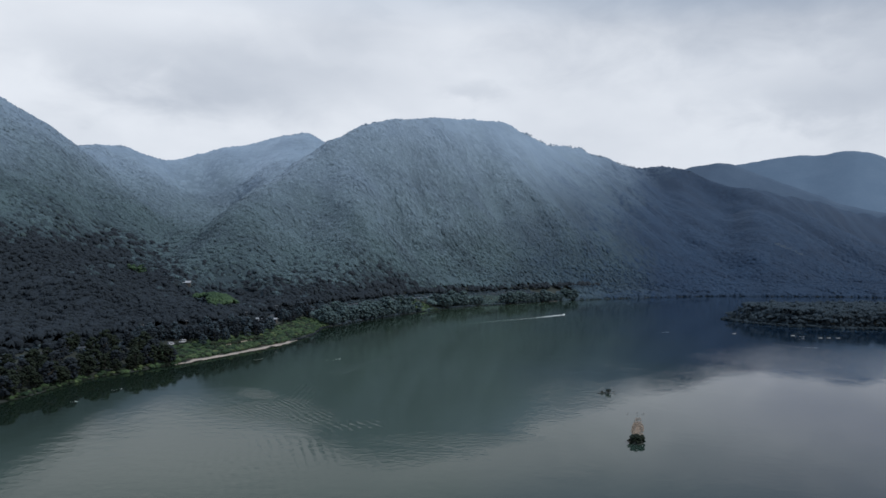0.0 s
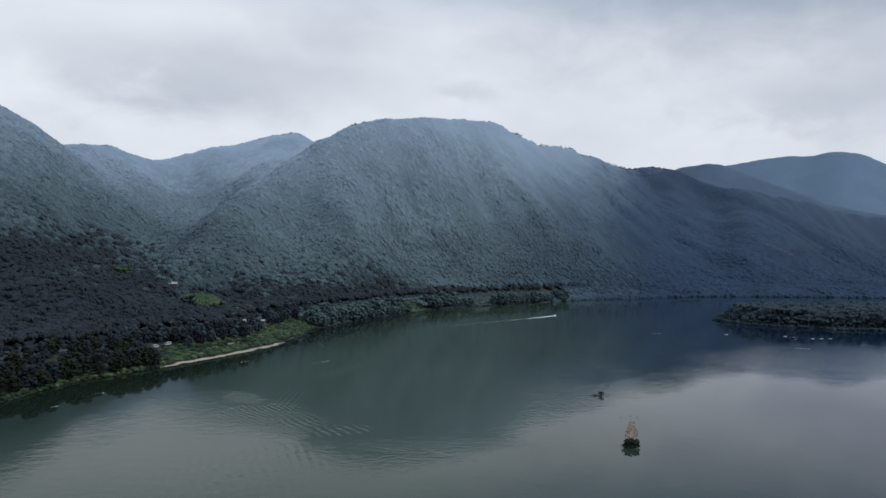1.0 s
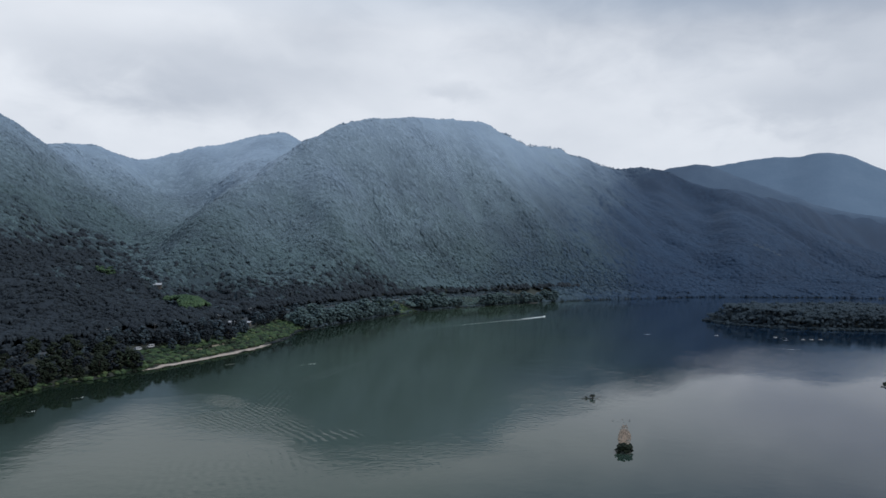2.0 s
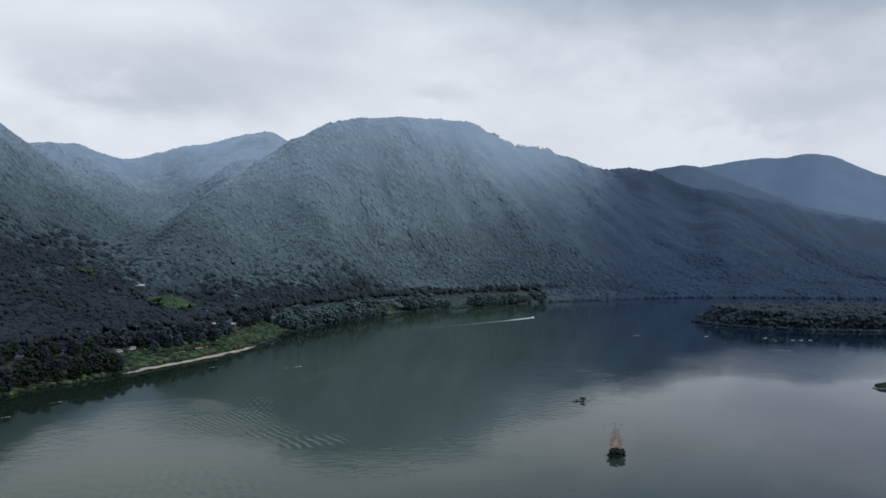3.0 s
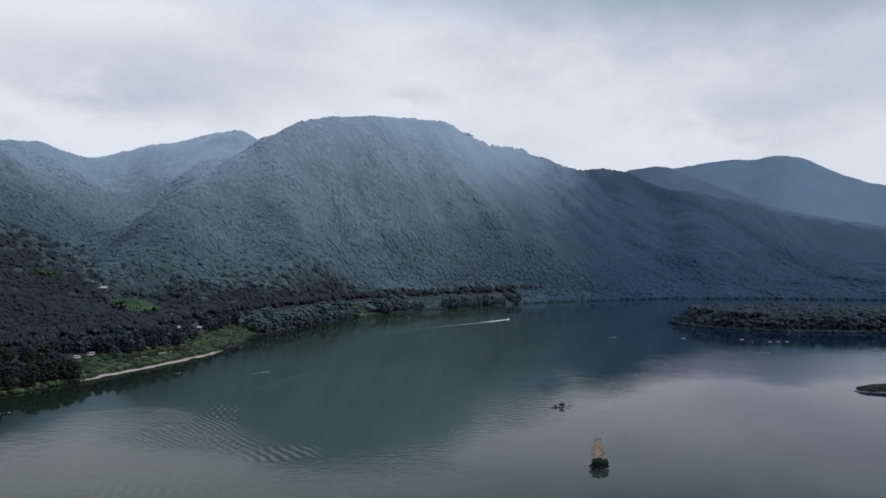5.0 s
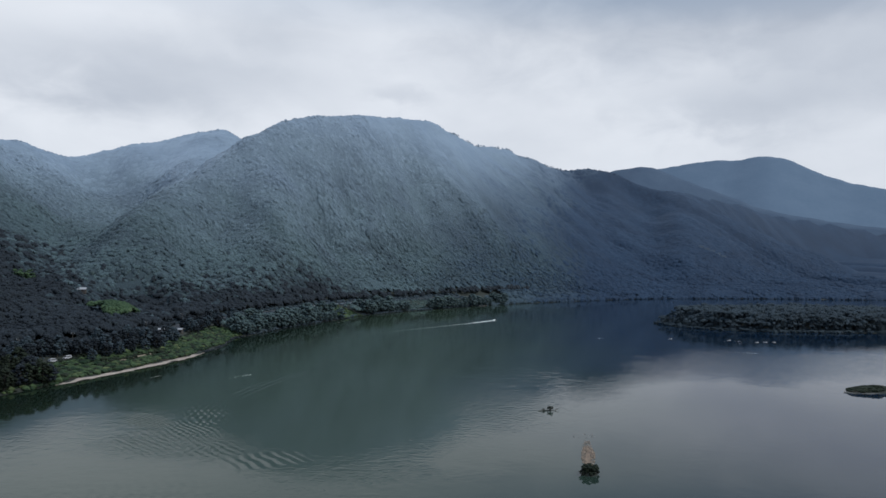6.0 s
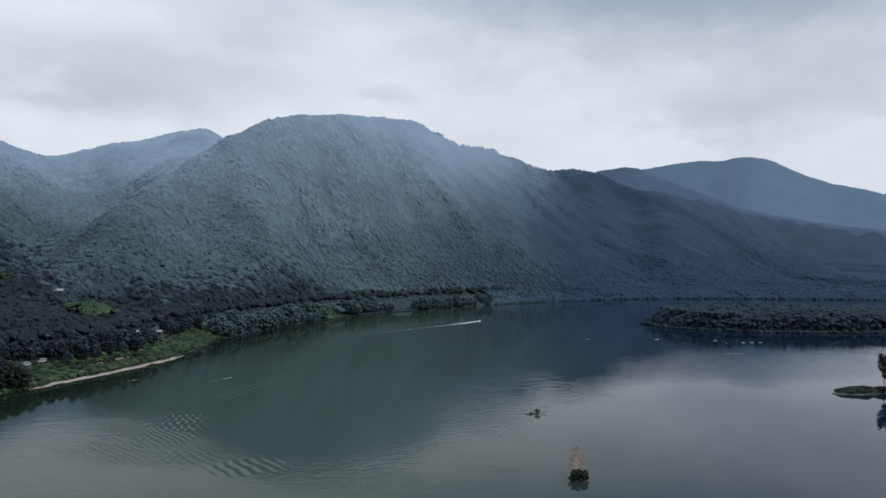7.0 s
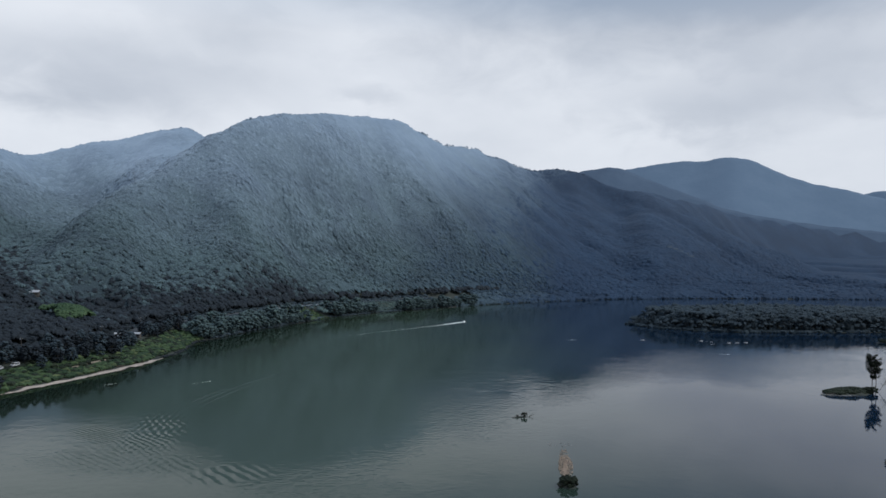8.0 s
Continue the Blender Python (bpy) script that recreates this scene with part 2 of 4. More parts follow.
def water_material():
    m, t, b, co = material("lake_water", 0.02, 0.26)
    b.inputs["IOR"].default_value = 1.333
    b.inputs["Specular Tint"].default_value = (0.79, 0.95, 1.0, 1)
    s = nd(t, "ShaderNodeSeparateXYZ", {0: co})
    X, Y = s.outputs[0], s.outputs[1]
    # body colour greener along the western and northern arms, darker and bluer to the south-east
    eastward = math_(t, "ADD", math_(t, "SUBTRACT", X, math_(t, "MULTIPLY", Y, 0.14)), math_(t, "MULTIPLY", noise_(t, co, 0.006, 3, 0.5), 160.0))
    body = mixc(t, remap(t, eastward, 55.0, 215.0), (0.022, 0.036, 0.023), (0.004, 0.012, 0.026))
    off_bank = remap(t, math_(t, "SUBTRACT", X, math_(t, "SUBTRACT", math_(t, "MULTIPLY", Y, 0.25), 270.0)), 14.0, 75.0)
    # darker near the west bank: the trees' reflection is painted into the water colour
    link(t, mixc(t, off_bank, (0.007, 0.013, 0.009), body), b.inputs["Base Color"])
    # wind ripples: stronger along the west bank, a calm sheet to the south-east
    side = remap(t, math_(t, "ADD", X, math_(t, "MULTIPLY", Y, -0.10)), -50.0, -150.0)
    drift = remap(t, noise_(t, co, 0.008, 3, 0.5, 0.6), 0.35, 0.65)
    dx, dy = math_(t, "SUBTRACT", X, 150.0), math_(t, "SUBTRACT", Y, 290.0)
    off = math_(t, "SQRT", math_(t, "ADD", math_(t, "MULTIPLY", dx, dx), math_(t, "MULTIPLY", dy, dy)))
    off = math_(t, "ADD", off, math_(t, "MULTIPLY", math_(t, "SUBTRACT", noise_(t, co, 0.012, 3, 0.5), 0.5), 110.0))
    amount = math_(t, "ADD", remap(t, off, 125.0, 200.0, 0.05, 0.13), math_(t, "MULTIPLY", side, math_(t, "ADD", 0.05, math_(t, "MULTIPLY", drift, 0.10))))
    amount = math_(t, "MULTIPLY", amount, math_(t, "MAXIMUM", remap(t, X, 40.0, 190.0, 1.0, 0.4), remap(t, Y, 430.0, 620.0)))
    amount = math_(t, "MULTIPLY", amount, math_(t, "MAXIMUM", off_bank, 0.1))
    small = noise_(t, co, 0.7, 3, 0.6)
    mid = noise_(t, co, 0.2, 2, 0.5)
    h = math_(t, "MULTIPLY", math_(t, "ADD", math_(t, "MULTIPLY", small, 0.14), math_(t, "MULTIPLY", mid, 0.26)), amount)
    # cat's-paws: patches of longer ripples
    wide = nd(t, "ShaderNodeMapping", {0: co, 1: (0, 0, 0), 2: (0, 0, radians(12)), 3: (0.6, 1.0, 1.0)}).outputs[0]
    paws = math_(t, "MULTIPLY", math_(t, "MAXIMUM", remap(t, X, 60.0, 230.0, 1.0, 0.3), remap(t, Y, 430.0, 620.0, 0.0, 1.6)), remap(t, noise_(t, co, 0.022, 4, 0.6, 0.5), 0.5, 0.66))
    h = math_(t, "ADD", h, math_(t, "MULTIPLY", math_(t, "MULTIPLY", noise_(t, wide, 0.34, 3, 0.6), 0.035), paws))

    # a fresh breeze ruffles a band of water that runs north-east between calm sheets
    lengthwise = math_(t, "ADD", math_(t, "MULTIPLY", math_(t, "SUBTRACT", X, 60.0), 0.634), math_(t, "MULTIPLY", math_(t, "SUBTRACT", Y, 380.0), 0.775))
    across = math_(t, "SUBTRACT", math_(t, "MULTIPLY", math_(t, "SUBTRACT", X, 60.0), 0.775), math_(t, "MULTIPLY", math_(t, "SUBTRACT", Y, 380.0), 0.634))
    across = math_(t, "ADD", across, math_(t, "MULTIPLY", math_(t, "SUBTRACT", noise_(t, co, 0.02, 3, 0.6), 0.5), 70.0))
    band = math_(t, "MULTIPLY", remap(t, math_(t, "ABSOLUTE", across), 38.0, 5.0), math_(t, "MULTIPLY", remap(t, lengthwise, -200.0, -110.0), remap(t, lengthwise, 430.0, 300.0)))
    h = math_(t, "ADD", h, math_(t, "MULTIPLY", math_(t, "MULTIPLY", noise_(t, wide, 0.42, 2, 0.6), 0.05), band))

    # patches of light breeze off the wooded island and in mid-lake
    for bx, by, wx, wy, fineness, force in ((285.0, 560.0, 140.0, 105.0, 0.4, 0.10), (94.0, 520.0, 44.0, 60.0, 0.16, 0.17), (58.0, 450.0, 34.0, 95.0, 0.42, 0.09), (-68.0, 342.0, 44.0, 36.0, 0.55, 0.11), (8.0, 304.0, 46.0, 16.0, 0.45, 0.07)):
        ex, ey = math_(t, "DIVIDE", math_(t, "SUBTRACT", X, bx), wx), math_(t, "DIVIDE", math_(t, "SUBTRACT", Y, by), wy)
        breeze = math_(t, "SQRT", math_(t, "ADD", math_(t, "MULTIPLY", ex, ex), math_(t, "MULTIPLY", ey, ey)))
        breeze = remap(t, math_(t, "ADD", breeze, math_(t, "SUBTRACT", noise_(t, co, 0.035, 3, 0.65), 0.5)), 1.0, 0.4)
        h = math_(t, "ADD", h, math_(t, "MULTIPLY", math_(t, "MULTIPLY", noise_(t, wide, fineness, 3, 0.6), force), breeze))

    def packet(cx, cy, rx, ry, turn, long, deep, height):
        """Wake waves round a place, one train or two crossing ones: crests long by deep metres apart, fading out from the middle."""
        c, s_ = math.cos(radians(turn)), math.sin(radians(turn))
        wob = math_(t, "MULTIPLY", math_(t, "SUBTRACT", noise_(t, co, 0.05, 2, 0.5), 0.5), 9.0)
        px, py = math_(t, "ADD", math_(t, "SUBTRACT", X, cx), math_(t, "MULTIPLY", wob, 0.5)), math_(t, "SUBTRACT", Y, cy)
        u = math_(t, "ADD", math_(t, "MULTIPLY", px, c), math_(t, "MULTIPLY", py, s_))
        v = math_(t, "ADD", math_(t, "MULTIPLY", px, -s_), math_(t, "MULTIPLY", py, c))
        w = math_(t, "SINE", math_(t, "MULTIPLY", u, math.tau / long))
        if deep:
            w = math_(t, "MULTIPLY", w, math_(t, "SINE", math_(t, "ADD", math_(t, "MULTIPLY", v, math.tau / deep), math_(t, "MULTIPLY", wob, 0.4))))
        du, dv = math_(t, "DIVIDE", u, rx), math_(t, "DIVIDE", v, ry)
        d = math_(t, "SQRT", math_(t, "ADD", math_(t, "MULTIPLY", du, du), math_(t, "MULTIPLY", dv, dv)))
        fade = nd(t, "ShaderNodeMapRange", {0: d, 1: 1.0, 2: 0.15, 3: 0.0, 4: height}, interpolation_type="SMOOTHSTEP").outputs[0]
        return math_(t, "MULTIPLY", w, fade)

    for args in ((-66, 400, 15, 36, 10, 2.9, 15.0, 0.075), (-67, 366, 16, 28, 14, 2.6, 8.0, 0.055), (-54, 336, 16, 16, 12, 3.3, 9.0, 0.055), (-32, 324, 22, 15, 20, 4.0, 19.0, 0.075),
                 (-88, 384, 13, 26, 32, 2.0, 6.5, 0.05), (-62, 268, 36, 44, 15, 3.6, 0, 0.04), (-78, 346, 22, 30, 24, 2.8, 12.0, 0.034)):
        h = math_(t, "ADD", h, packet(*args))
    bump(t, b, h, 1.0)
    return m


WATER = water_material()


# ---- shape helpers ----
def value_noise(x, y, seed):
    """Smooth lattice noise in -1..1 for arrays."""
    xi, yi = np.floor(x).astype(np.int64), np.floor(y).astype(np.int64)
    fx, fy = x - xi, y - yi
    fx, fy = fx * fx * (3 - 2 * fx), fy * fy * (3 - 2 * fy)

    def rnd(a, b):
        n = (a * 374761393 + b * 668265263 + seed * 974711) & 0x7FFFFFFF
        n = ((n ^ (n >> 13)) * 1274126177) & 0x7FFFFFFF
        return ((n ^ (n >> 16)) & 0xFFFF) / 32767.5 - 1

    top = rnd(xi, yi) * (1 - fx) + rnd(xi + 1, yi) * fx
    bot = rnd(xi, yi + 1) * (1 - fx) + rnd(xi + 1, yi + 1) * fx
    return top * (1 - fy) + bot * fy


def fbm(x, y, size, octaves, seed):
    out, k = 0 * x, 1.0
    for n in range(octaves):
        out = out + k * value_noise(x / size, y / size, seed + n)
        size, k = size * 0.5, k * 0.5
    return out


def bulk(name, V, F, mat, parent=None, smooth=False):
    """One mesh object from arrays of vertices and triangles."""
    me = bpy.data.meshes.new(name)
    me.vertices.add(len(V))
    me.vertices.foreach_set("co", np.asarray(V, np.float32).ravel())
    F = np.asarray(F, np.int32)
    me.loops.add(F.size)
    me.loops.foreach_set("vertex_index", F.ravel())
    me.polygons.add(len(F))
    me.polygons.foreach_set("loop_start", np.arange(0, F.size, F.shape[1], dtype=np.int32))
    me.polygons.foreach_set("use_smooth", np.full(len(F), smooth))
    me.update(calc_edges=True)
    me.materials.append(mat)
    ob = new(name, me)
    if parent:
        ob.parent = parent
    return ob


def part(name, bm, mat, parent=None, label="", smooth=False):
    me = bpy.data.meshes.new(name)
    for f in bm.faces:
        f.smooth = smooth
    bm.to_mesh(me)
    bm.free()
    me.materials.append(mat)
    ob = new(name, me)
    if parent:
        ob.parent = parent
    return tagged(ob, label)


def box(bm, lo, hi, bevel=0.0, m=None):
    r = bmesh.ops.create_cube(bm, size=1.0)["verts"]
    for v in r:
        v.co = Vector([lo[i] + (v.co[i] + 0.5) * (hi[i] - lo[i]) for i in range(3)])
    if bevel:
        edges = list({e for v in r for e in v.link_edges})
        r = list({v for f in bmesh.ops.bevel(bm, geom=edges, offset=bevel, segments=2, affect="EDGES")["faces"] for v in f.verts} | {v for v in r if v.is_valid})
    if m is not None:
        bmesh.ops.transform(bm, matrix=m, verts=[v for v in r if v.is_valid])
    return bm


def tube(bm, points, radii, sides=6):
    """A tapered limb along points."""
    rings = []
    for i, (p, r) in enumerate(zip(points, radii)):
        a = Vector(points[min(i + 1, len(points) - 1)]) - Vector(points[max(i - 1, 0)])
        q = a.to_track_quat("Z", "Y")
        rings.append([bm.verts.new(Vector(p) + q @ Vector((r * math.cos(k * math.tau / sides), r * math.sin(k * math.tau / sides), 0)))
                      for k in range(sides)])
    for a, b in zip(rings, rings[1:]):
        for k in range(sides):
            bm.faces.new((a[k], a[(k + 1) % sides], b[(k + 1) % sides], b[k]))
    bm.faces.new(rings[-1])
    bm.faces.new(rings[0][::-1])


def thing(name, label, category, m, group=""):
    ob = new(name)
    ob.matrix_world = m
    return tagged(ob, label, category, group)


rng = np.random.default_rng(7)


def ico(level, seed, rough, flat=1.0, cut=-0.4, freq=1.6):
    """An uneven clump: a displaced ball without its hidden underside, as arrays."""
    bm = bmesh.new()
    bmesh.ops.create_icosphere(bm, subdivisions=level, radius=1.0)
    V = np.array([v.co[:] for v in bm.verts])
    F = np.array([[v.index for v in f.verts] for f in bm.faces])
    bm.free()
    k = np.array([1 + rough * (noise.noise(Vector(v) * freq + Vector((seed * 7.3, seed * 3.1, 5))) +
                               0.6 * noise.noise(Vector(v) * freq * 2.3 + Vector((seed * 2.3, 9, seed * 5.7)))) for v in V])
    V = V * k[:, None] * (1, 1, flat)
    F = F[V[F].mean(1)[:, 2] > cut]
    used, inv = np.unique(F, return_inverse=True)
    return V[used], inv.reshape(F.shape)


def scatter(protos, pos, size, tall, lean=None):
    """Arrays of all crowns: each place takes a clump, turned and scaled, and follows the slope where its fall is given."""
    Vs, Fs, n = [], [], 0
    pick = rng.integers(0, len(protos), len(pos))
    for k, (V, F) in enumerate(protos):
        sel = np.nonzero(pick == k)[0]
        if not len(sel):
            continue
        a = rng.uniform(0, math.tau, len(sel))
        c, s = np.cos(a)[:, None], np.sin(a)[:, None]
        sz, tl = size[sel][:, None], tall[sel][:, None]
        P = np.stack([(V[:, 0] * c - V[:, 1] * s) * sz, (V[:, 0] * s + V[:, 1] * c) * sz, V[:, 2] * tl], -1)
        if lean is not None:
            P[..., 2] += P[..., 0] * lean[sel][:, :1] + P[..., 1] * lean[sel][:, 1:]
        P = P + pos[sel][:, None]
        Vs.append(P.reshape(-1, 3))
        Fs.append((F[None] + (np.arange(len(sel)) * len(V))[:, None, None]).reshape(-1, 3) + n)
        n += len(sel) * len(V)
    return np.concatenate(Vs), np.concatenate(Fs)


# ---- the lie of the land ----
SHORE = np.array([(-300, -900), (-262, -150), (-225, 180), (-206, 300), (-193, 347), (-183, 414), (-158, 463), (-138, 508), (-113, 567),
                  (-100, 635), (-101, 680), (-75, 748), (-45, 812), (-5, 895), (28, 940), (78, 992), (130, 1048), (216, 1125), (350, 1215),
                  (460, 1272), (660, 1313), (950, 1320), (1300, 1200), (1700, 1150), (6500, 700)], float)
LAND = np.concatenate([SHORE, [(6500, 6600), (-6500, 6600), (-6500, -900)]])
RIDGES = [  # crest lines (x, y, z) and the fall of their flanks
    ([(-720, 640, 280), (-626, 843, 260), (-595, 937, 250), (-574, 1020, 239), (-565, 1059, 227), (-561, 1111, 217), (-554, 1182, 204),
      (-533, 1240, 210), (-516, 1264, 213), (-499, 1303, 200), (-475, 1343, 187)], 0.66),
    ([(-475, 1343, 187), (-442, 1386, 212), (-392, 1417, 235), (-344, 1429, 241), (-294, 1433, 256), (-250, 1426, 265), (-224, 1436, 253), (-190, 1448, 236),
      (-144, 1463, 215)], 0.55),
    ([(-163, 1128, 203), (-126, 1193, 244), (-51, 1274, 271), (11, 1372, 291), (106, 1496, 307), (205, 1622, 276), (334, 1784, 274),
      (480, 1967, 268), (524, 1972, 275), (611, 1978, 266), (702, 1916, 224), (840, 1950, 208), (1164, 2260, 191), (1500, 2440, 170),
      (1953, 2660, 145), (2600, 2900, 110)], 0.98),
    ([(-163, 1128, 203), (-207, 1014, 151), (-232, 916, 110), (-232, 830, 66)], 0.62),
    ([(-119, 1202, 238), (-140, 1056, 141), (-147, 918, 72), (-142, 820, 31)], 0.74),
    ([(158, 1567, 285), (172, 1384, 162), (170, 1218, 73), (157, 1110, 18)], 0.62),
    ([(424, 1903, 268), (412, 1675, 150), (372, 1422, 58), (330, 1270, 14)], 0.5),
    ([(732, 1888, 212), (652, 1678, 120), (572, 1467, 50)], 0.45),
    ([(-563, 1085, 222), (-434, 956, 128), (-331, 853, 68), (-259, 736, 36)], 0.5),
    ([(-475, 1343, 187), (-385, 1280, 140), (-330, 1130, 98), (-290, 980, 60), (-262, 850, 34)], 0.34),
    ([(571, 1975, 262), (530, 1690, 140), (470, 1440, 48), (430, 1330, 16)], 0.5),
    ([(20, 1384, 286), (48, 1250, 186), (62, 1110, 96), (60, 1000, 28)], 0.66),
    ([(290, 1728, 274), (300, 1500, 165), (276, 1310, 72), (252, 1200, 20)], 0.62),
    ([(-569, 918, 206), (-440, 785, 115), (-333, 672, 57), (-263, 573, 27)], 0.45),
]


def near_line(x, y, line):
    """Distance to a polyline, and the third value at the nearest place."""
    best, val = np.full(x.shape, 1e9), np.zeros(x.shape)
    L = np.asarray(line, float)
    for a, b in zip(L, L[1:]):
        d = b[:2] - a[:2]
        u = np.clip(((x - a[0]) * d[0] + (y - a[1]) * d[1]) / (d @ d), 0, 1)
        r = np.hypot(x - a[0] - u * d[0], y - a[1] - u * d[1])
        hit = r < best
        best = np.where(hit, r, best)
        if L.shape[1] > 2:
            val = np.where(hit, a[2] + u * (b[2] - a[2]), val)
    return best, val


def on_land(x, y):
    inside = np.zeros(x.shape, bool)
    for a, b in zip(LAND, np.roll(LAND, -1, 0)):
        if a[1] == b[1]:
            continue
        inside ^= ((a[1] > y) != (b[1] > y)) & (x < (b[0] - a[0]) * (y - a[1]) / (b[1] - a[1]) + a[0])
    return inside


def shore_dist(x, y):
    d, _ = near_line(x, y, SHORE)
    return np.where(on_land(x, y), d, -d) + 2.0 * fbm(x, y, 22.0, 3, 11)


def island(x, y):
    """Height of the low wooded island."""
    u, v = (x - 482) / 176, (y - 848 - 0.05 * (x - 482)) / 82
    return 6.0 * (1 - np.hypot(u, v)) + 0.35 * fbm(x, y, 25.0, 2, 5)


def slopes(x, y):
    """The hills' height from their crests and spurs alone, and the distance to the main crests."""
    top, crest = np.full(x.shape, -50.0), np.full(x.shape, 1e9)
    for line, fall in RIDGES:
        d, z = near_line(x, y, line)
        if line[0][2] > 185 and len(line) > 5:
            crest = np.minimum(crest, d)
        h = z - fall * np.sqrt(d * d + 144) + fall * 12
        top = np.maximum(top, h) + 3.6 * np.exp(-np.abs(top - h) / 12.0)
    return top, crest


def grid_read(grid, xs, ys, x, y):
    """A value of a grid between its points."""
    i = np.clip(np.searchsorted(xs, x) - 1, 0, len(xs) - 2)
    j = np.clip(np.searchsorted(ys, y) - 1, 0, len(ys) - 2)
    u, v = np.clip((x - xs[i]) / (xs[i + 1] - xs[i]), 0, 1), np.clip((y - ys[j]) / (ys[j + 1] - ys[j]), 0, 1)
    return (grid[j, i] * (1 - u) + grid[j, i + 1] * u) * (1 - v) + (grid[j + 1, i] * (1 - u) + grid[j + 1, i + 1] * u) * v


def worn(grid, cells):
    """Weathered smooth: a soft mean over some cells each way."""
    k = np.hanning(2 * cells + 3)[1:-1]
    k /= k.sum()
    for ax in (0, 1):
        grid = np.apply_along_axis(lambda r: np.convolve(np.pad(r, cells, mode="edge"), k, mode="valid"), ax, grid)
    return grid


HX, HY = np.arange(-1100, 2900, 10.0), np.arange(150, 3100, 10.0)
TOP, CREST = slopes(*np.meshgrid(HX, HY))
SOFT = np.clip((CREST - 12) / 60, 0, 1)
TOP = TOP * (1 - SOFT) + worn(TOP, 3) * SOFT


def height(x, y):
    x, y = np.asarray(x, float), np.asarray(y, float)
    ds = shore_dist(x, y)
    top, crest = grid_read(TOP, HX, HY, x, y), grid_read(CREST, HX, HY, x, y)
    floor = 9 + 0.055 * np.clip(ds, 0, 1200)
    rough = fbm(x, y, 190.0, 5, 3)
    top = np.maximum(top + np.clip(top / 90, 0, 1) * 9 * rough, floor + 2 * rough)
    bank = np.interp(ds, [-80, -10, 0, 1, 4, 12, 25, 36, 40, 49, 56, 90, 1000], [-7, -3, -0.15, 0.2, 0.7, 2.4, 6, 9, 10, 10, 13, 44, 1100])
    z = np.minimum(top, bank)
    # gullies run straight down to the lake, with rounded ribs between them
    east = np.clip((x + 330) / 160, 0, 1)
    along_, down = np.where(east > 0.5, 0.71 * (x + y), x + 0.25 * y), np.where(east > 0.5, 0.71 * (x - y), y)
    cut = np.abs(fbm(along_, down * 0.28, 150.0, 3, 8))
    gully = np.interp(x, [-330, -180, 250, 450], [24, 60, 56, 26]) * np.clip(crest / 110, 0, 1) * np.clip((ds - 62) / 70, 0, 1) * np.clip(0.55 - cut, 0, 1) * np.abs(2 * east - 1)
    z = z - gully
    return np.maximum(z, np.minimum(island(x, y), 2.6)), ds


def ground_z(x, y):
    return float(height(np.array([x]), np.array([y]))[0][0])


def axis(lo, a, b, hi, step, grow):
    mid = list(np.arange(a, b, step))
    up, s = [b], step
    while up[-1] < hi:
        s *= grow
        up.append(up[-1] + s)
    dn, s = [a], step
    while dn[-1] > lo:
        s *= grow
        dn.append(dn[-1] - s)
    return np.array(dn[:0:-1] + mid + up)


gx, gy = axis(-6500, -640, 1200, 6500, 8.0, 1.16), axis(-2500, 260, 2000, 6500, 8.0, 1.16)
GX, GY = np.meshgrid(gx, gy)
GZ, GD = height(GX, GY)
idx = np.arange(GX.size).reshape(GX.shape)
quads = np.stack([idx[:-1, :-1], idx[:-1, 1:], idx[1:, 1:], idx[1:, :-1]], -1).reshape(-1, 4)
ground = bulk("ground", np.stack([GX, GY, GZ], -1).reshape(-1, 3), quads, SOIL, smooth=True)
tagged(ground, "dark soil ground of wooded hills falling to the lake", "ground", kind="structure")

bm = bmesh.new()
for v in ((-6500, -2600, 0), (6500, -2600, 0), (6500, 2300, 0), (-6500, 2300, 0)):
    bm.verts.new(v)
bm.faces.new(bm.verts)
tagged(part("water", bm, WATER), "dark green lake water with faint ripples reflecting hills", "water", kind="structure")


def far_hill(name, crest, mat, label, away):
    """A distant range: a crest line with long flanks before and behind."""
    L = np.array(crest, float) * away - (0, 0, 75 * (away - 1))
    s = np.linspace(0, len(L) - 1, 220)
    P = np.stack([np.interp(s, range(len(L)), L[:, k]) for k in range(3)], -1)
    for k in range(3):
        P[:, k] = np.convolve(np.pad(P[:, k], 7, mode="edge"), np.ones(15) / 15, mode="valid")
    rows = []
    for k in (-800, -600, -450, -320, -220, -130, -70, -25, 0, 40, 200, 500):
        Q = P.copy()
        Q[:, :2] += np.array([0.5, 0.86]) * k
        fall = abs(k) * 0.5
        Q[:, 2] = np.maximum(P[:, 2] - fall + (fall > 5) * 0.05 * fall * fbm(Q[:, 0], Q[:, 1], 500.0, 3, 31), -5)
        Q[:, 2] += 4 * max(0.0, 1 - fall / 30) * fbm(P[:, 0], P[:, 1], 70.0, 4, 21)
        rows.append(Q)
    V = np.stack(rows)
    i = np.arange(V.shape[0] * V.shape[1]).reshape(V.shape[:2])
    q = np.stack([i[:-1, :-1], i[:-1, 1:], i[1:, 1:], i[1:, :-1]], -1).reshape(-1, 4)
    return tagged(bulk(name, V.reshape(-1, 3), q, mat, smooth=True), label, "hill", kind="structure")


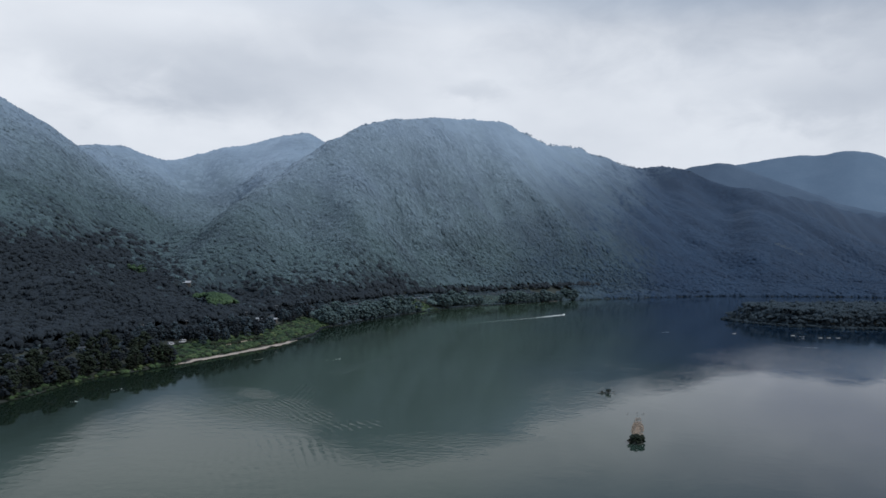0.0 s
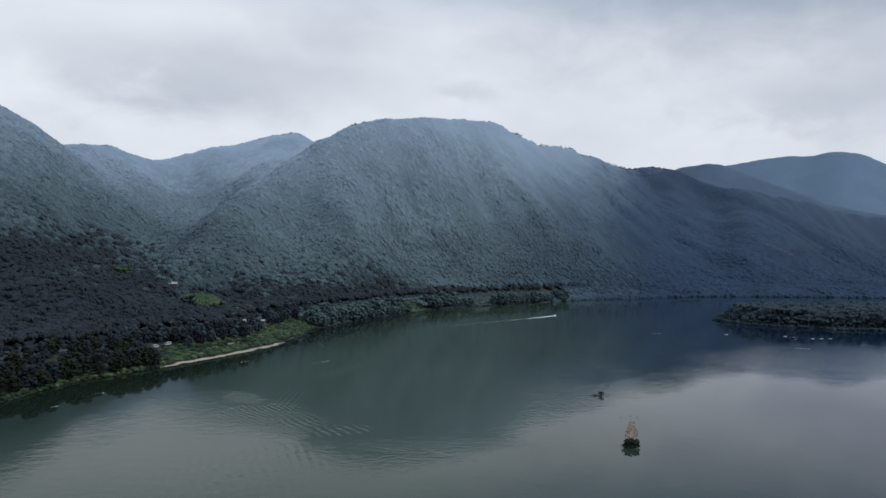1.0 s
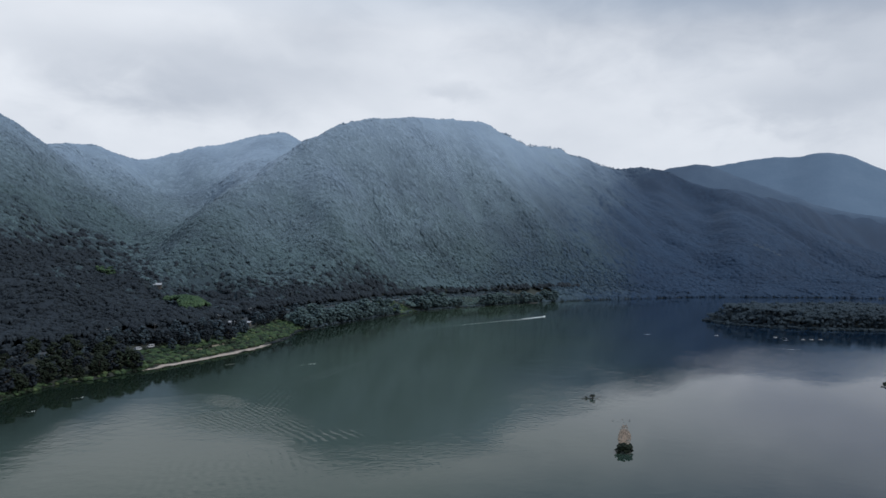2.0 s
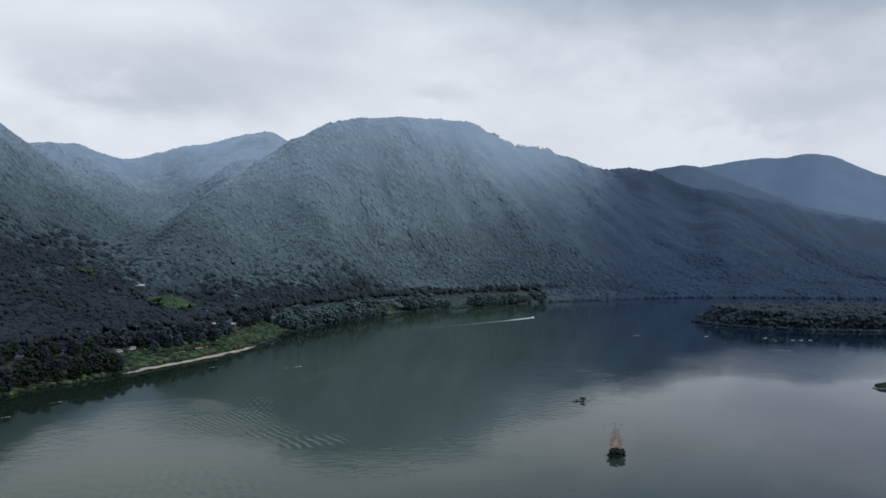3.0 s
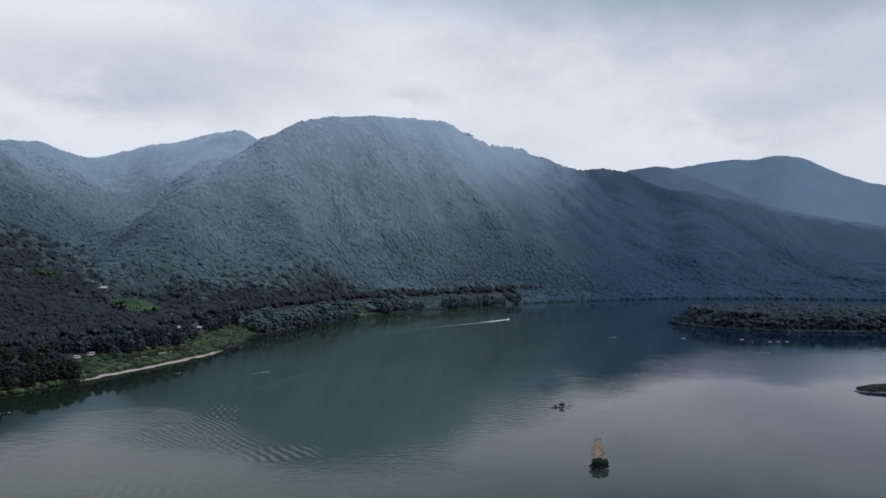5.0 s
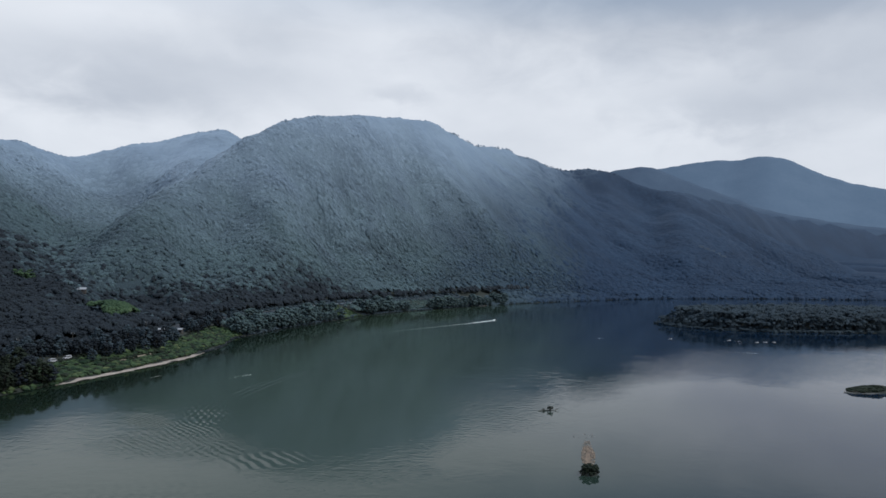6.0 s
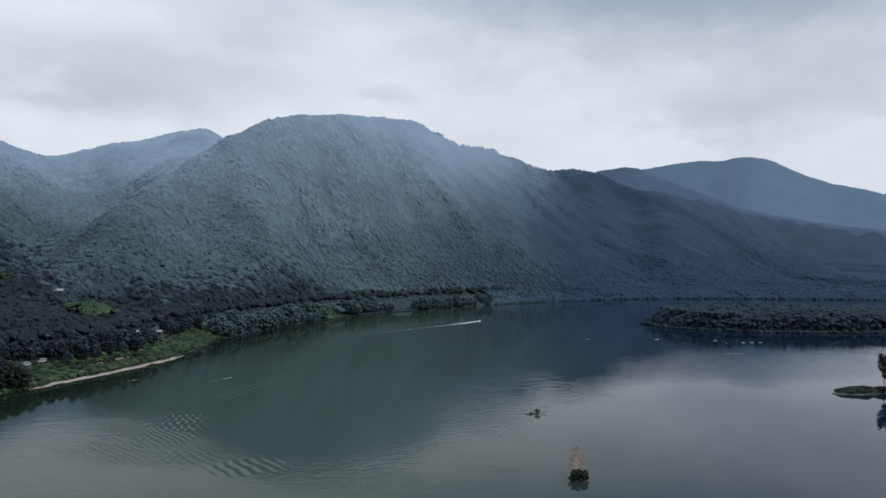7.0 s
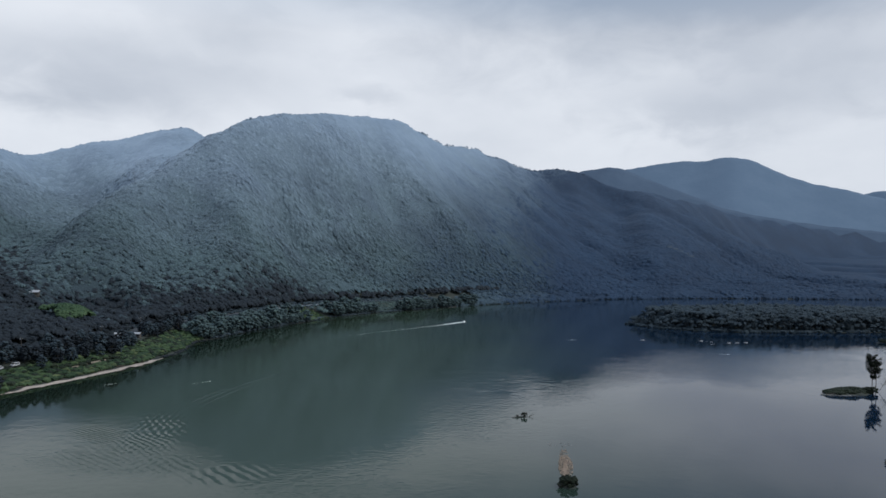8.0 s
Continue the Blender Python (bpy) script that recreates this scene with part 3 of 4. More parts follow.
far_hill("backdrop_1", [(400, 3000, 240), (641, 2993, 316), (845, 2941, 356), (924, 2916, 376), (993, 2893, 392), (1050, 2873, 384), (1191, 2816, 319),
                        (1402, 2715, 227), (1638, 2577, 178), (1900, 2400, 150)], HAZE_NEAR, "wooded hill beyond the lake, blue haze painted into its colour", 1.08)
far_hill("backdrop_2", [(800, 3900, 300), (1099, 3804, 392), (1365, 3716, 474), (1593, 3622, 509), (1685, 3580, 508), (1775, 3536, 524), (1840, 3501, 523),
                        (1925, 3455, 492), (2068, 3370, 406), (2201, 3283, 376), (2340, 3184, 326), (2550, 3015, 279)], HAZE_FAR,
         "distant mountain, pale blue haze painted into its colour", 1.08)
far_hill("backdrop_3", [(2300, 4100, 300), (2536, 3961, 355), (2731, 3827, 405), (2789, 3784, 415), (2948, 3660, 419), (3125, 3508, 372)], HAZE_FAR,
         "far range, very pale haze painted into its colour", 1.05)

# ---- forests ----
def billowed(seed, lumps, flat):
    """A crown of several rounded leaf masses, open below."""
    r = random.Random(seed)
    Vs, Fs, n = [], [], 0
    for k in range(lumps):
        a, up = k * 2.4 + r.uniform(-0.4, 0.4), r.uniform(0.1, 0.5) if k else 0.55
        d = 0.62 * r.uniform(0.75, 1.15) * (k > 0)
        V, F = ico(1, seed * 17 + k, 0.4, 0.85, -0.12, 2.4)
        V = V * r.uniform(0.42, 0.62) + np.array([math.cos(a) * d, math.sin(a) * d, up * flat])
        Vs.append(V)
        Fs.append(F + n)
        n += len(V)
    return np.concatenate(Vs), np.concatenate(Fs)


FOREST_CROWNS = [billowed(k + 200, 5 + k % 3, 0.9) for k in range(14)]
NEAR_CROWNS = [billowed(k, 5, 0.8) for k in range(10)]
FAR_CROWNS = [billowed(k + 20, 3 + k % 2, 0.8) for k in range(14)]
ISLE_CROWNS = [ico(1, k + 40, 0.5, 1.0, -0.25, 2.4) for k in range(10)]
LOW_CROWNS = [ico(1, k + 20, 0.36, 0.8, 0.0, 1.9) for k in range(14)]
PINE_CROWNS = [billowed(k + 40, 3 + k % 2, 1.0) for k in range(10)]


def jittered(x0, x1, y0, y1, step):
    X, Y = np.meshgrid(np.arange(x0, x1, step), np.arange(y0, y1, step))
    X = X + rng.uniform(-0.8, 0.8, X.shape) * step
    Y = Y + rng.uniform(-0.8, 0.8, Y.shape) * step
    return X.ravel(), Y.ravel()


def stand(x, y, lift, radius):
    z, _ = height(x, y)
    size = radius[0] + (radius[1] - radius[0]) * rng.random(len(x)) ** 1.8
    size = size * (1 + 0.3 * fbm(x, y, 70.0, 3, 63))
    return np.stack([x, y, z + rng.uniform(*lift, len(x))], -1), size, size * rng.uniform(0.85, 1.15, len(x))


def grid_at(grid, x, y):
    return grid_read(grid, gx, gy, x, y)


def canopy_normals(ob, low, high):
    """Turns the leaf masses' normals part of the way to the slope's own, more so higher up, softening their shading as
    haze would.
    """
    n = len(ob.data.vertices)
    co, no = np.empty(n * 3, np.float32), np.empty(n * 3, np.float32)
    ob.data.vertices.foreach_get("co", co)
    ob.data.vertex_normals.foreach_get("vector", no)
    co, no = co.reshape(-1, 3), no.reshape(-1, 3)
    x, y = co[:, 0], co[:, 1]
    lie = np.stack([grid_at(GZ, x - 8, y) - grid_at(GZ, x + 8, y), grid_at(GZ, x, y - 8) - grid_at(GZ, x, y + 8), np.full(n, 16.0)], -1)
    lie /= np.linalg.norm(lie, axis=1)[:, None]
    k = np.interp(co[:, 2], [30, 190], [low, high])[:, None]
    no = no * (1 - k) + lie * k
    ob.data.normals_split_custom_set_from_vertices(no / np.linalg.norm(no, axis=1)[:, None])


def wooded(x, y):
    """Where the slopes between the road and a little behind the crests carry wood."""
    z, ds = height(x, y)
    crest = np.interp(x, [-720, -560, -480, -240, -130, -100, 10, 100, 200, 330, 480, 620, 720, 840, 1164, 1500, 1953, 2600],
                      [1100, 1420, 1470, 1500, 1490, 1490, 1410, 1535, 1660, 1820, 2000, 2010, 1950, 2000, 2310, 2490, 2710, 2950])
    return ((ds > 53) | ((x > 190) & (ds > 3))) & (y < crest), z, ds


def plant(name, place, crowns, mat, label, lift, radius, tallness=1.0, even=0.15):
    P, s, t_ = stand(*place, lift, radius)
    x, y = P[:, 0], P[:, 1]
    fall = np.stack([grid_at(GZ, x + 6, y) - grid_at(GZ, x - 6, y), grid_at(GZ, x, y + 6) - grid_at(GZ, x, y - 6)], -1) / 12
    ob = bulk(name, *scatter(crowns, P, s, t_ * tallness, 0.8 * fall), mat, smooth=True)
    canopy_normals(ob, even, 0.7)
    return tagged(ob, label, "forest", kind="stuff")


def pine_level(x, y):
    """The height up to which pines hold the slopes, without their stragglers."""
    low = 14 + 0.36 * np.clip(-150 - x, 0, 200) - 0.1 * np.maximum(y - 560, 0) + 34 * np.clip((650 - y) / 130, 0, 1)
    return np.maximum(low, np.where(x < 160, np.where(y < 800, 27.0, 19.0), 0.0)) + 15 * fbm(x, y, 55.0, 3, 77)


def pines(x, y, z):
    return z < pine_level(x, y) + rng.normal(1, 9.0, x.shape)


W_ = wooded(GX, GY)[0]


def hem(x, ds):
    """How far the canopy has risen from the waterline, where it reaches down to it."""
    return np.where(x > 190, np.clip((ds - 2) / 14, 0.06, 1), 1.0)


def cover(name, where, lift, mat, label):
    """The closed leaf cover between the crowns of a wood."""
    keep = where[:-1, :-1] & where[:-1, 1:] & where[1:, 1:] & where[1:, :-1]
    V = np.stack([GX, GY, GZ + (lift + np.interp(GZ, [30, 150], [0.0, 0.55]) + 1.3 * fbm(GX, GY, 30.0, 2, 56)) * hem(GX, GD)], -1).reshape(-1, 3)
    used, inv = np.unique(quads[keep.ravel()], return_inverse=True)
    return tagged(bulk(name, V[used], inv.reshape(-1, 4), mat, smooth=True), label, "forest", kind="stuff")


def crowns(name, x0, x1, y0, y1, step, near, far, protos, radius, lift, label):
    """A stand of rounded crowns over a stretch of the slopes, without its pines."""
    x, y = jittered(x0, x1, y0, y1, step)
    D = np.hypot(x, y)
    ok = (grid_at(W_.astype(float), x, y) > 0.5) & (D > near) & (D < far)
    x, y, D = x[ok], y[ok], D[ok]
    z = grid_at(GZ, x, y)
    n = z > pine_level(x, y) + rng.normal(2, 9.0, x.shape) + np.where(D < 1000, 12, 0)
    x, y, z = x[n], y[n], z[n]
    size = (radius[0] + (radius[1] - radius[0]) * rng.random(len(x)) ** 1.5) * (1 + 0.25 * fbm(x, y, 60.0, 3, 63))
    # crowns are flattened towards the crests and the east, softening contrast as haze would
    rise = np.interp(z, [30, 220], [0.95, 0.5]) * np.interp(x - 0.12 * y, [-60, 120], [1.0, 0.75])
    tall = size * rng.uniform(0.85, 1.15, len(x)) * rise
    P = np.stack([x, y, z + (4.5 + (rng.uniform(*lift, len(x)) - 4.5) * rise + 1.3 * fbm(x, y, 30.0, 2, 56)) * hem(x, grid_at(GD, x, y))], -1)
    fall = np.stack([grid_at(GZ, x + 6, y) - grid_at(GZ, x - 6, y), grid_at(GZ, x, y + 6) - grid_at(GZ, x, y - 6)], -1) / 12
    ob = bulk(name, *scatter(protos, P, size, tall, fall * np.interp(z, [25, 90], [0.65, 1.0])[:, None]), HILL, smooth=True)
    canopy_normals(ob, 0.18, 0.66)
    return tagged(ob, label, "forest", kind="stuff")


NEARER = W_ & (np.hypot(GX, GY) < 1000)
cover("mixed_cover", NEARER & (GZ < pine_level(GX, GY) + 17), 4.08, MID_TONE, "closed cover between the crowns of the mixed wood")
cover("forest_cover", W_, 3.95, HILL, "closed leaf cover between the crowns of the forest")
cover("pine_cover", NEARER & (GZ < pine_level(GX, GY) + 2), 4.2, PINE, "closed dark cover between the crowns of the pine wood")
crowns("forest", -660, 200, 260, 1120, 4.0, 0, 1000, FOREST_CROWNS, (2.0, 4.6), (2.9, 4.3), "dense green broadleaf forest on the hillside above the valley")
crowns("hill_forest", -680, 1100, 640, 1400, 4.8, 1000, 1330, FAR_CROWNS, (2.6, 5.2), (3.0, 4.2), "broadleaf forest covering the high hill, haze painted into its blue-green")
crowns("hill_forest", -500, 1060, 760, 2050, 6.4, 1330, 3000, LOW_CROWNS, (3.4, 6.2), (2.4, 3.6), "forest on the far slopes, haze and shade painted into its dark blue-green")

k = rng.random(150)
x, y = np.interp(k, [0, 0.3, 0.62, 1], [150, 205, 334, 480]) + rng.normal(0, 5, 150), np.interp(k, [0, 0.3, 0.62, 1], [1552, 1622, 1784, 1967]) + rng.normal(0, 5, 150)
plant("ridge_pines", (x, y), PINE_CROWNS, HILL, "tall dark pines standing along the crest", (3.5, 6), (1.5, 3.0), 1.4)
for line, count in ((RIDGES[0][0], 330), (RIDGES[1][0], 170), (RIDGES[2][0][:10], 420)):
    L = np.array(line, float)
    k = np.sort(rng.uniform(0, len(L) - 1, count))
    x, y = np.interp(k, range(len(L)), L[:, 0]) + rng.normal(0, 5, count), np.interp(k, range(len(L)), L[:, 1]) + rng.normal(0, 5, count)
    plant("crest_wood", (x, y), FAR_CROWNS, HILL, "uneven crowns along the crest, haze painted into their blue-green", (1.8, 3.8), (1.8, 4.0), 0.9)
x, y = jittered(-660, 200, 260, 1120, 4.35)
ok, z, ds = wooded(x, y)
ok &= np.hypot(x, y) < 1000
pine = pines(x, y, z)
mixed = ok & ~pine & (z < pine_level(x, y) + rng.normal(17, 9.0, x.shape))
pine &= ok
plant("mid_tone_forest", (x[mixed], y[mixed]), NEAR_CROWNS, MID_TONE, "wood of a middle tone between the pines and the broadleaf forest", (3.0, 4.8), (2.4, 4.8), 0.9)
plant("pine_forest", (x[pine], y[pine]), PINE_CROWNS, PINE, "dark brownish pine wood above the shore road", (3.4, 5.4), (2.6, 5.0), 0.92)

# ---- along the bank ----
def shore_at(s, off):
    """A place s metres along the shore line from its start at the beach's near end, off metres inland."""
    L = SHORE[2:23]
    k = np.concatenate([[0], np.cumsum(np.hypot(*np.diff(L, axis=0).T))])
    k -= k[3]
    p = np.array([np.interp(s, k, L[:, 0]), np.interp(s, k, L[:, 1])])
    q = np.array([np.interp(s + 12, k, L[:, 0]), np.interp(s + 12, k, L[:, 1])])
    r = np.array([np.interp(s - 12, k, L[:, 0]), np.interp(s - 12, k, L[:, 1])])
    d = (q - r) / np.hypot(*(q - r))
    return p + off * np.array([-d[1], d[0]]), math.degrees(math.atan2(d[1], d[0]))


def strip(name, s0, s1, step, offs, lift, mat, label, category, wob=0.0, taper=0.0):
    """A band along the shore, laid on the ground."""
    S = np.arange(s0, s1 + step, step)
    rows = []
    for s in S:
        k = min(1.0, (s - s0 + 0.6) / taper, (s1 + step - s + 0.6) / taper) if taper else 1.0
        row = []
        for o in offs:
            w = wob * (value_noise(np.array([s / 7.0]), np.array([o]), 5)[0])
            p, _ = shore_at(s, o * k + w)
            row.append((p[0], p[1], ground_z(*p) + lift))
        rows.append(row)
    V = np.array(rows)
    i = np.arange(V.shape[0] * V.shape[1]).reshape(V.shape[:2])
    q = np.stack([i[:-1, :-1], i[1:, :-1], i[1:, 1:], i[:-1, 1:]], -1).reshape(-1, 4)
    return tagged(bulk(name, V.reshape(-1, 3), q, mat, smooth=True), label, category, kind="structure")


strip("beach", 52, 196, 2.5, (-1.0, -0.2, 0.5, 1.2, 1.9), 0.25, SAND, "narrow pale sand beach at the water's edge", "beach", 1.3, 16)
strip("road", -60, 760, 8, (41, 44.5, 48), 0.15, ASPHALT, "narrow grey asphalt road along the wooded bank", "road")


def along(s0, s1, o0, o1, count):
    P = []
    for _ in range(count):
        p, _a = shore_at(rng.uniform(s0, s1), rng.uniform(o0, o1))
        P.append(p)
    return np.array(P).T


TUFTS = [ico(1, k + 60, 0.4, 0.7, -0.2, 2.2) for k in range(8)]


def tufts(name, pts, size, mat, label, category="shrubs", lift=0.3):
    x, y = pts
    z, ds_ = height(x, y)
    keep = z > 0.0
    s = rng.uniform(*size, len(x)) * rng.uniform(0.6, 1.0, len(x))
    P = np.stack([x, y, z + lift * s], -1)[keep]
    return tagged(bulk(name, *scatter(TUFTS, P, s[keep], s[keep] * rng.uniform(0.6, 1.0, keep.sum())), mat), label, category, kind="stuff")


patches = [along(58, 124, 4, 26, 620), along(160, 300, 4, 26, 1300), along(124, 160, 4, 12.4, 200), along(124, 160, 17.6, 26, 200)]
tufts("bank_scrub", np.concatenate(patches, 1), (0.7, 2.9), SHRUB, "bright green scrub and grass on the lake bank")
tufts("bank_bushes", along(58, 300, 5, 30, 520), (1.0, 3.2), ISLET_LEAF, "rounded dark green bushes in the bank scrub")
x, y = rng.uniform(300, 660, 5200), rng.uniform(755, 850, 5200)
n = (island(x, y) > -0.25) & (island(x, y) < 1.0)
tufts("island_scrub", (x[n], y[n]), (1.4, 3.6), ISLE, "dark scrub along the island's waterline")
tufts("bank_scrub", along(-60, 62, 0.6, 6, 120), (0.8, 2.6), SHRUB, "bright green scrub at the water's edge below the wood")
tufts("bank_scrub", along(-60, 60, 1.0, 7, 160), (0.8, 2.0), ISLET_LEAF, "green scrub at the foot of the wood")
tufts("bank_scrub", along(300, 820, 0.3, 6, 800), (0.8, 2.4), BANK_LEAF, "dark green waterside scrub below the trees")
tufts("bank_scrub", along(196, 820, -0.3, 2.2, 900), (0.5, 1.3), PINE, "dark reeds and scrub at the waterline")
tufts("bank_scrub", along(800, 1950, 0.3, 6, 1400), (0.8, 2.0), HILL, "waterside scrub below the far wood, haze and shade painted into its dark blue-green")
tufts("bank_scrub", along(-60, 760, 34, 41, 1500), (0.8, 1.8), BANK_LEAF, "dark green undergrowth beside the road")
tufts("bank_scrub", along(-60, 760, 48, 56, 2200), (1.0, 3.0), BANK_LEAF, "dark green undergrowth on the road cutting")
a, d = rng.uniform(0, math.tau, 520), np.sqrt(rng.random(520))
d = d * (0.78 + 0.28 * np.sin(3 * a + 0.6) + 0.16 * np.sin(5 * a))
x, y = -188 + 17 * d * np.cos(a) - 0.5 * 30 * d * np.sin(a), 660 + 30 * d * np.sin(a)
P = np.stack([x, y, height(x, y)[0] + 7.5 + 4.5 * (1 - d ** 2) + 0.07 * (y - 640) + rng.uniform(-0.6, 0.6, 520)], -1)
sz = rng.uniform(1.0, 3.2, 520)
tagged(bulk("vine_thicket", *scatter(NEAR_CROWNS, P, sz, sz), VINE, smooth=True), "bright yellow-green vine thicket over trees in the dark wood", "vines", kind="stuff")
x, y = rng.normal(-287, 4, 60), rng.normal(741, 4, 60)
tufts("vine_thicket", (x, y), (1.2, 2.6), VINE, "small bright vine thicket on the slope", lift=4.5)
tufts("bank_scrub", along(480, 522, 1, 38, 620), (0.8, 2.2), SHRUB, "bright grass slope in a gap between trees")
tufts("bank_scrub", along(322, 346, 14, 34, 140), (0.8, 2.0), SHRUB, "bright scrub in a gap between trees")
tufts("bank_scrub", along(612, 680, 3, 36, 420), (0.8, 2.2), LEAF, "green scrub slope under the hill road")


# ---- trees on the bank ----
def tree(seed, high, wide, mat, label, group, slim=1.0, clumps=95):
    """A broad tree: a tapered trunk with limbs, and a crown of many uneven leaf clumps with gaps."""
    r = random.Random(seed)
    ob = thing("tree", label, "tree", Matrix(), group)
    bm = bmesh.new()
    lean = Vector((r.uniform(-0.06, 0.06), r.uniform(-0.06, 0.06), 1))
    tube(bm, [lean * (high * k) for k in (-0.06, 0.1, 0.3, 0.55, 0.8)], [high * k for k in (0.026, 0.021, 0.017, 0.011, 0.004)], 7)
    for k in range(6):
        a, h = k * 1.1 + r.uniform(-0.3, 0.3), high * r.uniform(0.22, 0.5)
        tip = lean * (h + high * 0.22) + Vector((math.cos(a), math.sin(a), 0)) * wide * 0.32
        tube(bm, [lean * h, (lean * h + tip) / 2 + Vector((0, 0, 0.3)), tip], [high * 0.01, high * 0.007, high * 0.003], 5)
    part("trunk", bm, BARK, ob)
    Vs, Fs, n = [], [], 0
    for k in range(clumps):
        u = r.uniform(-0.85, 1.0)
        a, rad = r.uniform(0, math.tau), math.sqrt(max(0.05, 1 - u * u)) * r.uniform(0.45, 1.0)
        c = np.array([math.cos(a) * rad * wide * 0.36 * slim, math.sin(a) * rad * wide * 0.36 * slim, high * (0.54 + 0.40 * u)])
        V, F = ico(1, seed * 50 + k, 0.6, 0.7, -2, 2.0)
        s = wide * r.uniform(0.04, 0.105)
        Vs.append(V * s + c)
        Fs.append(F + n)
        n += len(V)
    bulk("crown", np.concatenate(Vs), np.concatenate(Fs), mat, ob, smooth=True)
    return ob


def put_trees(protos, spots, low=0.8, high=1.2, sink=0.3):
    """Moves each pattern tree to the first places, and copies it to the others."""
    for k, (px, py) in enumerate(spots):
        m = Matrix.Translation((px, py, ground_z(px, py) - sink)) @ Matrix.Rotation(random.uniform(0, math.tau), 4, "Z") @ \
            Matrix.Scale(random.uniform(low, high), 4)
        if k < len(protos):
            protos[k].matrix_world = m
        else:
            src = protos[k % len(protos)]
            c = copy_thing(src, m)
            c.scale = m.to_scale()


def spaced(s0, s1, o0, o1, step, gaps=()):
    out = []
    s = s0
    while s < s1:
        p, _a = shore_at(s, random.uniform(o0, o1))
        if not any(a < s < b for a, b in gaps) and ground_z(*p) > -0.3:
            out.append(p)
        s += random.uniform(0.7, 1.3) * step
    return out


OPEN = ((62, 104), (184, 198), (205, 252))
GAPS = ((474, 528), (608, 644))
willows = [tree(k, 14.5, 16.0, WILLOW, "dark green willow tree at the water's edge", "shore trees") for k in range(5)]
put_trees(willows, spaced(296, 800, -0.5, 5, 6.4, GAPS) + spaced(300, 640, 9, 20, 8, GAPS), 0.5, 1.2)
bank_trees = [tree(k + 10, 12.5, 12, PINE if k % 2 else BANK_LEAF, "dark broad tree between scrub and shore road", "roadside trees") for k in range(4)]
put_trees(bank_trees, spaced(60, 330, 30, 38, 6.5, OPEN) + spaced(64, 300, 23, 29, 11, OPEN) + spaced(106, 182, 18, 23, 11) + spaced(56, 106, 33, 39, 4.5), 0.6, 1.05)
# nearly black leaves: the hill's shade is painted into these trees' colour
wood_trees = [tree(k + 20, 12.5, 12, ISLET_LEAF if k else PINE, "tree of the wood below the road, shade painted into its blackish green", "shore wood trees") for k in range(4)]
put_trees(wood_trees, spaced(-60, 62, 3, 10, 4.5) + spaced(-60, 62, 11, 22, 5) + spaced(-60, 62, 24, 38, 6), 0.6, 1.05)
tufts("cutting_scrub", along(-60, 330, 48.5, 56, 420), (2.4, 4.4), PINE, "dark undergrowth at the foot of the pine wood", lift=0.55)
plant("cutting_wood", along(-60, 900, 50, 57, 420), NEAR_CROWNS, PINE, "dark trees overhanging the road cutting", (3, 6), (2.2, 4.0), 1.2)
plant("shore_wood", along(760, 1950, 0, 27, 3200), ISLE_CROWNS, HILL, "dark trees along the far shore", (0.2, 2.6), (1.6, 3.8), 0.8, 0.65)
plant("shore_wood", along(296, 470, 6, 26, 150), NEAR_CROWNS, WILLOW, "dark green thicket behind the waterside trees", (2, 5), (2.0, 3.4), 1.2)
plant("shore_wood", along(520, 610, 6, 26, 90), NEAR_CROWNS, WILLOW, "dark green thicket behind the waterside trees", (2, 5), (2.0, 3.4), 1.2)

# ---- wooded island ----
x, y = jittered(300, 665, 765, 935, 4.2)
n = island(x, y) > 0.5
plant("island_wood", (x[n], y[n]), NEAR_CROWNS, ISLE, "dark dense wood covering the low island", (7, 15), (2.2, 4.6), 1.0, 0.4)
x, y = jittered(300, 665, 765, 935, 6.2)
n = island(x, y) > 0.5
plant("island_wood", (x[n], y[n]), FAR_CROWNS, ISLE, "dark lower storey of the island's wood", (6, 11), (2.8, 4.6), 0.9, 0.5)
x, y = jittered(300, 665, 755, 860, 3.0)
n = (island(x, y) > 0.2) & (island(x, y) < 1.2)
plant("island_wood", (x[n], y[n]), FAR_CROWNS, ISLE, "dark thicket round the island's edge", (0.5, 7.5), (1.6, 3.2), 1.1, 0.5)
isle_trees = [tree(k + 30, 15, 10, ISLE, "dark tree at the island's edge", "island trees") for k in range(3)]
spots = []
for k in range(30):
    px = 310 + k * 9.8 + random.uniform(-2, 2)
    for py in np.arange(750, 850, 1.5):
        if island(np.array(px), np.array(py)) > 0.3:
            spots.append((px, py + random.uniform(0, 4)))
            break
put_trees(isle_trees, spots, 0.6, 1.05)


# ---- islets ----
def mound(name, cx, cy, rx, ry, high, turn, mat, label, category, seed, parent=None, rough=0.25):
    """A low uneven bank of land standing out of the water."""
    V, F, n, m = [], [], 11, 30
    c, s = math.cos(radians(turn)), math.sin(radians(turn))
    for i in range(n + 1):
        u = i / n
        for k in range(m):
            a = k / m * math.tau
            w = 1 + rough * (noise.noise(Vector((math.cos(a) * 1.6, math.sin(a) * 1.6, seed))) + 0.6 * noise.noise(Vector((math.cos(a) * 4, math.sin(a) * 4, seed + 3))))
            X, Y = rx * u * w * math.cos(a), ry * u * w * math.sin(a)
            z = high * (1 - u ** 2.2) * (1 + 0.5 * noise.noise(Vector((X * 0.25, Y * 0.25, seed)))) - 0.5 * u ** 4
            V.append((cx + X * c - Y * s, cy + X * s + Y * c, z))
    for i in range(n):
        for k in range(m):
            F.append((i * m + k, (i + 1) * m + k, (i + 1) * m + (k + 1) % m, i * m + (k + 1) % m))
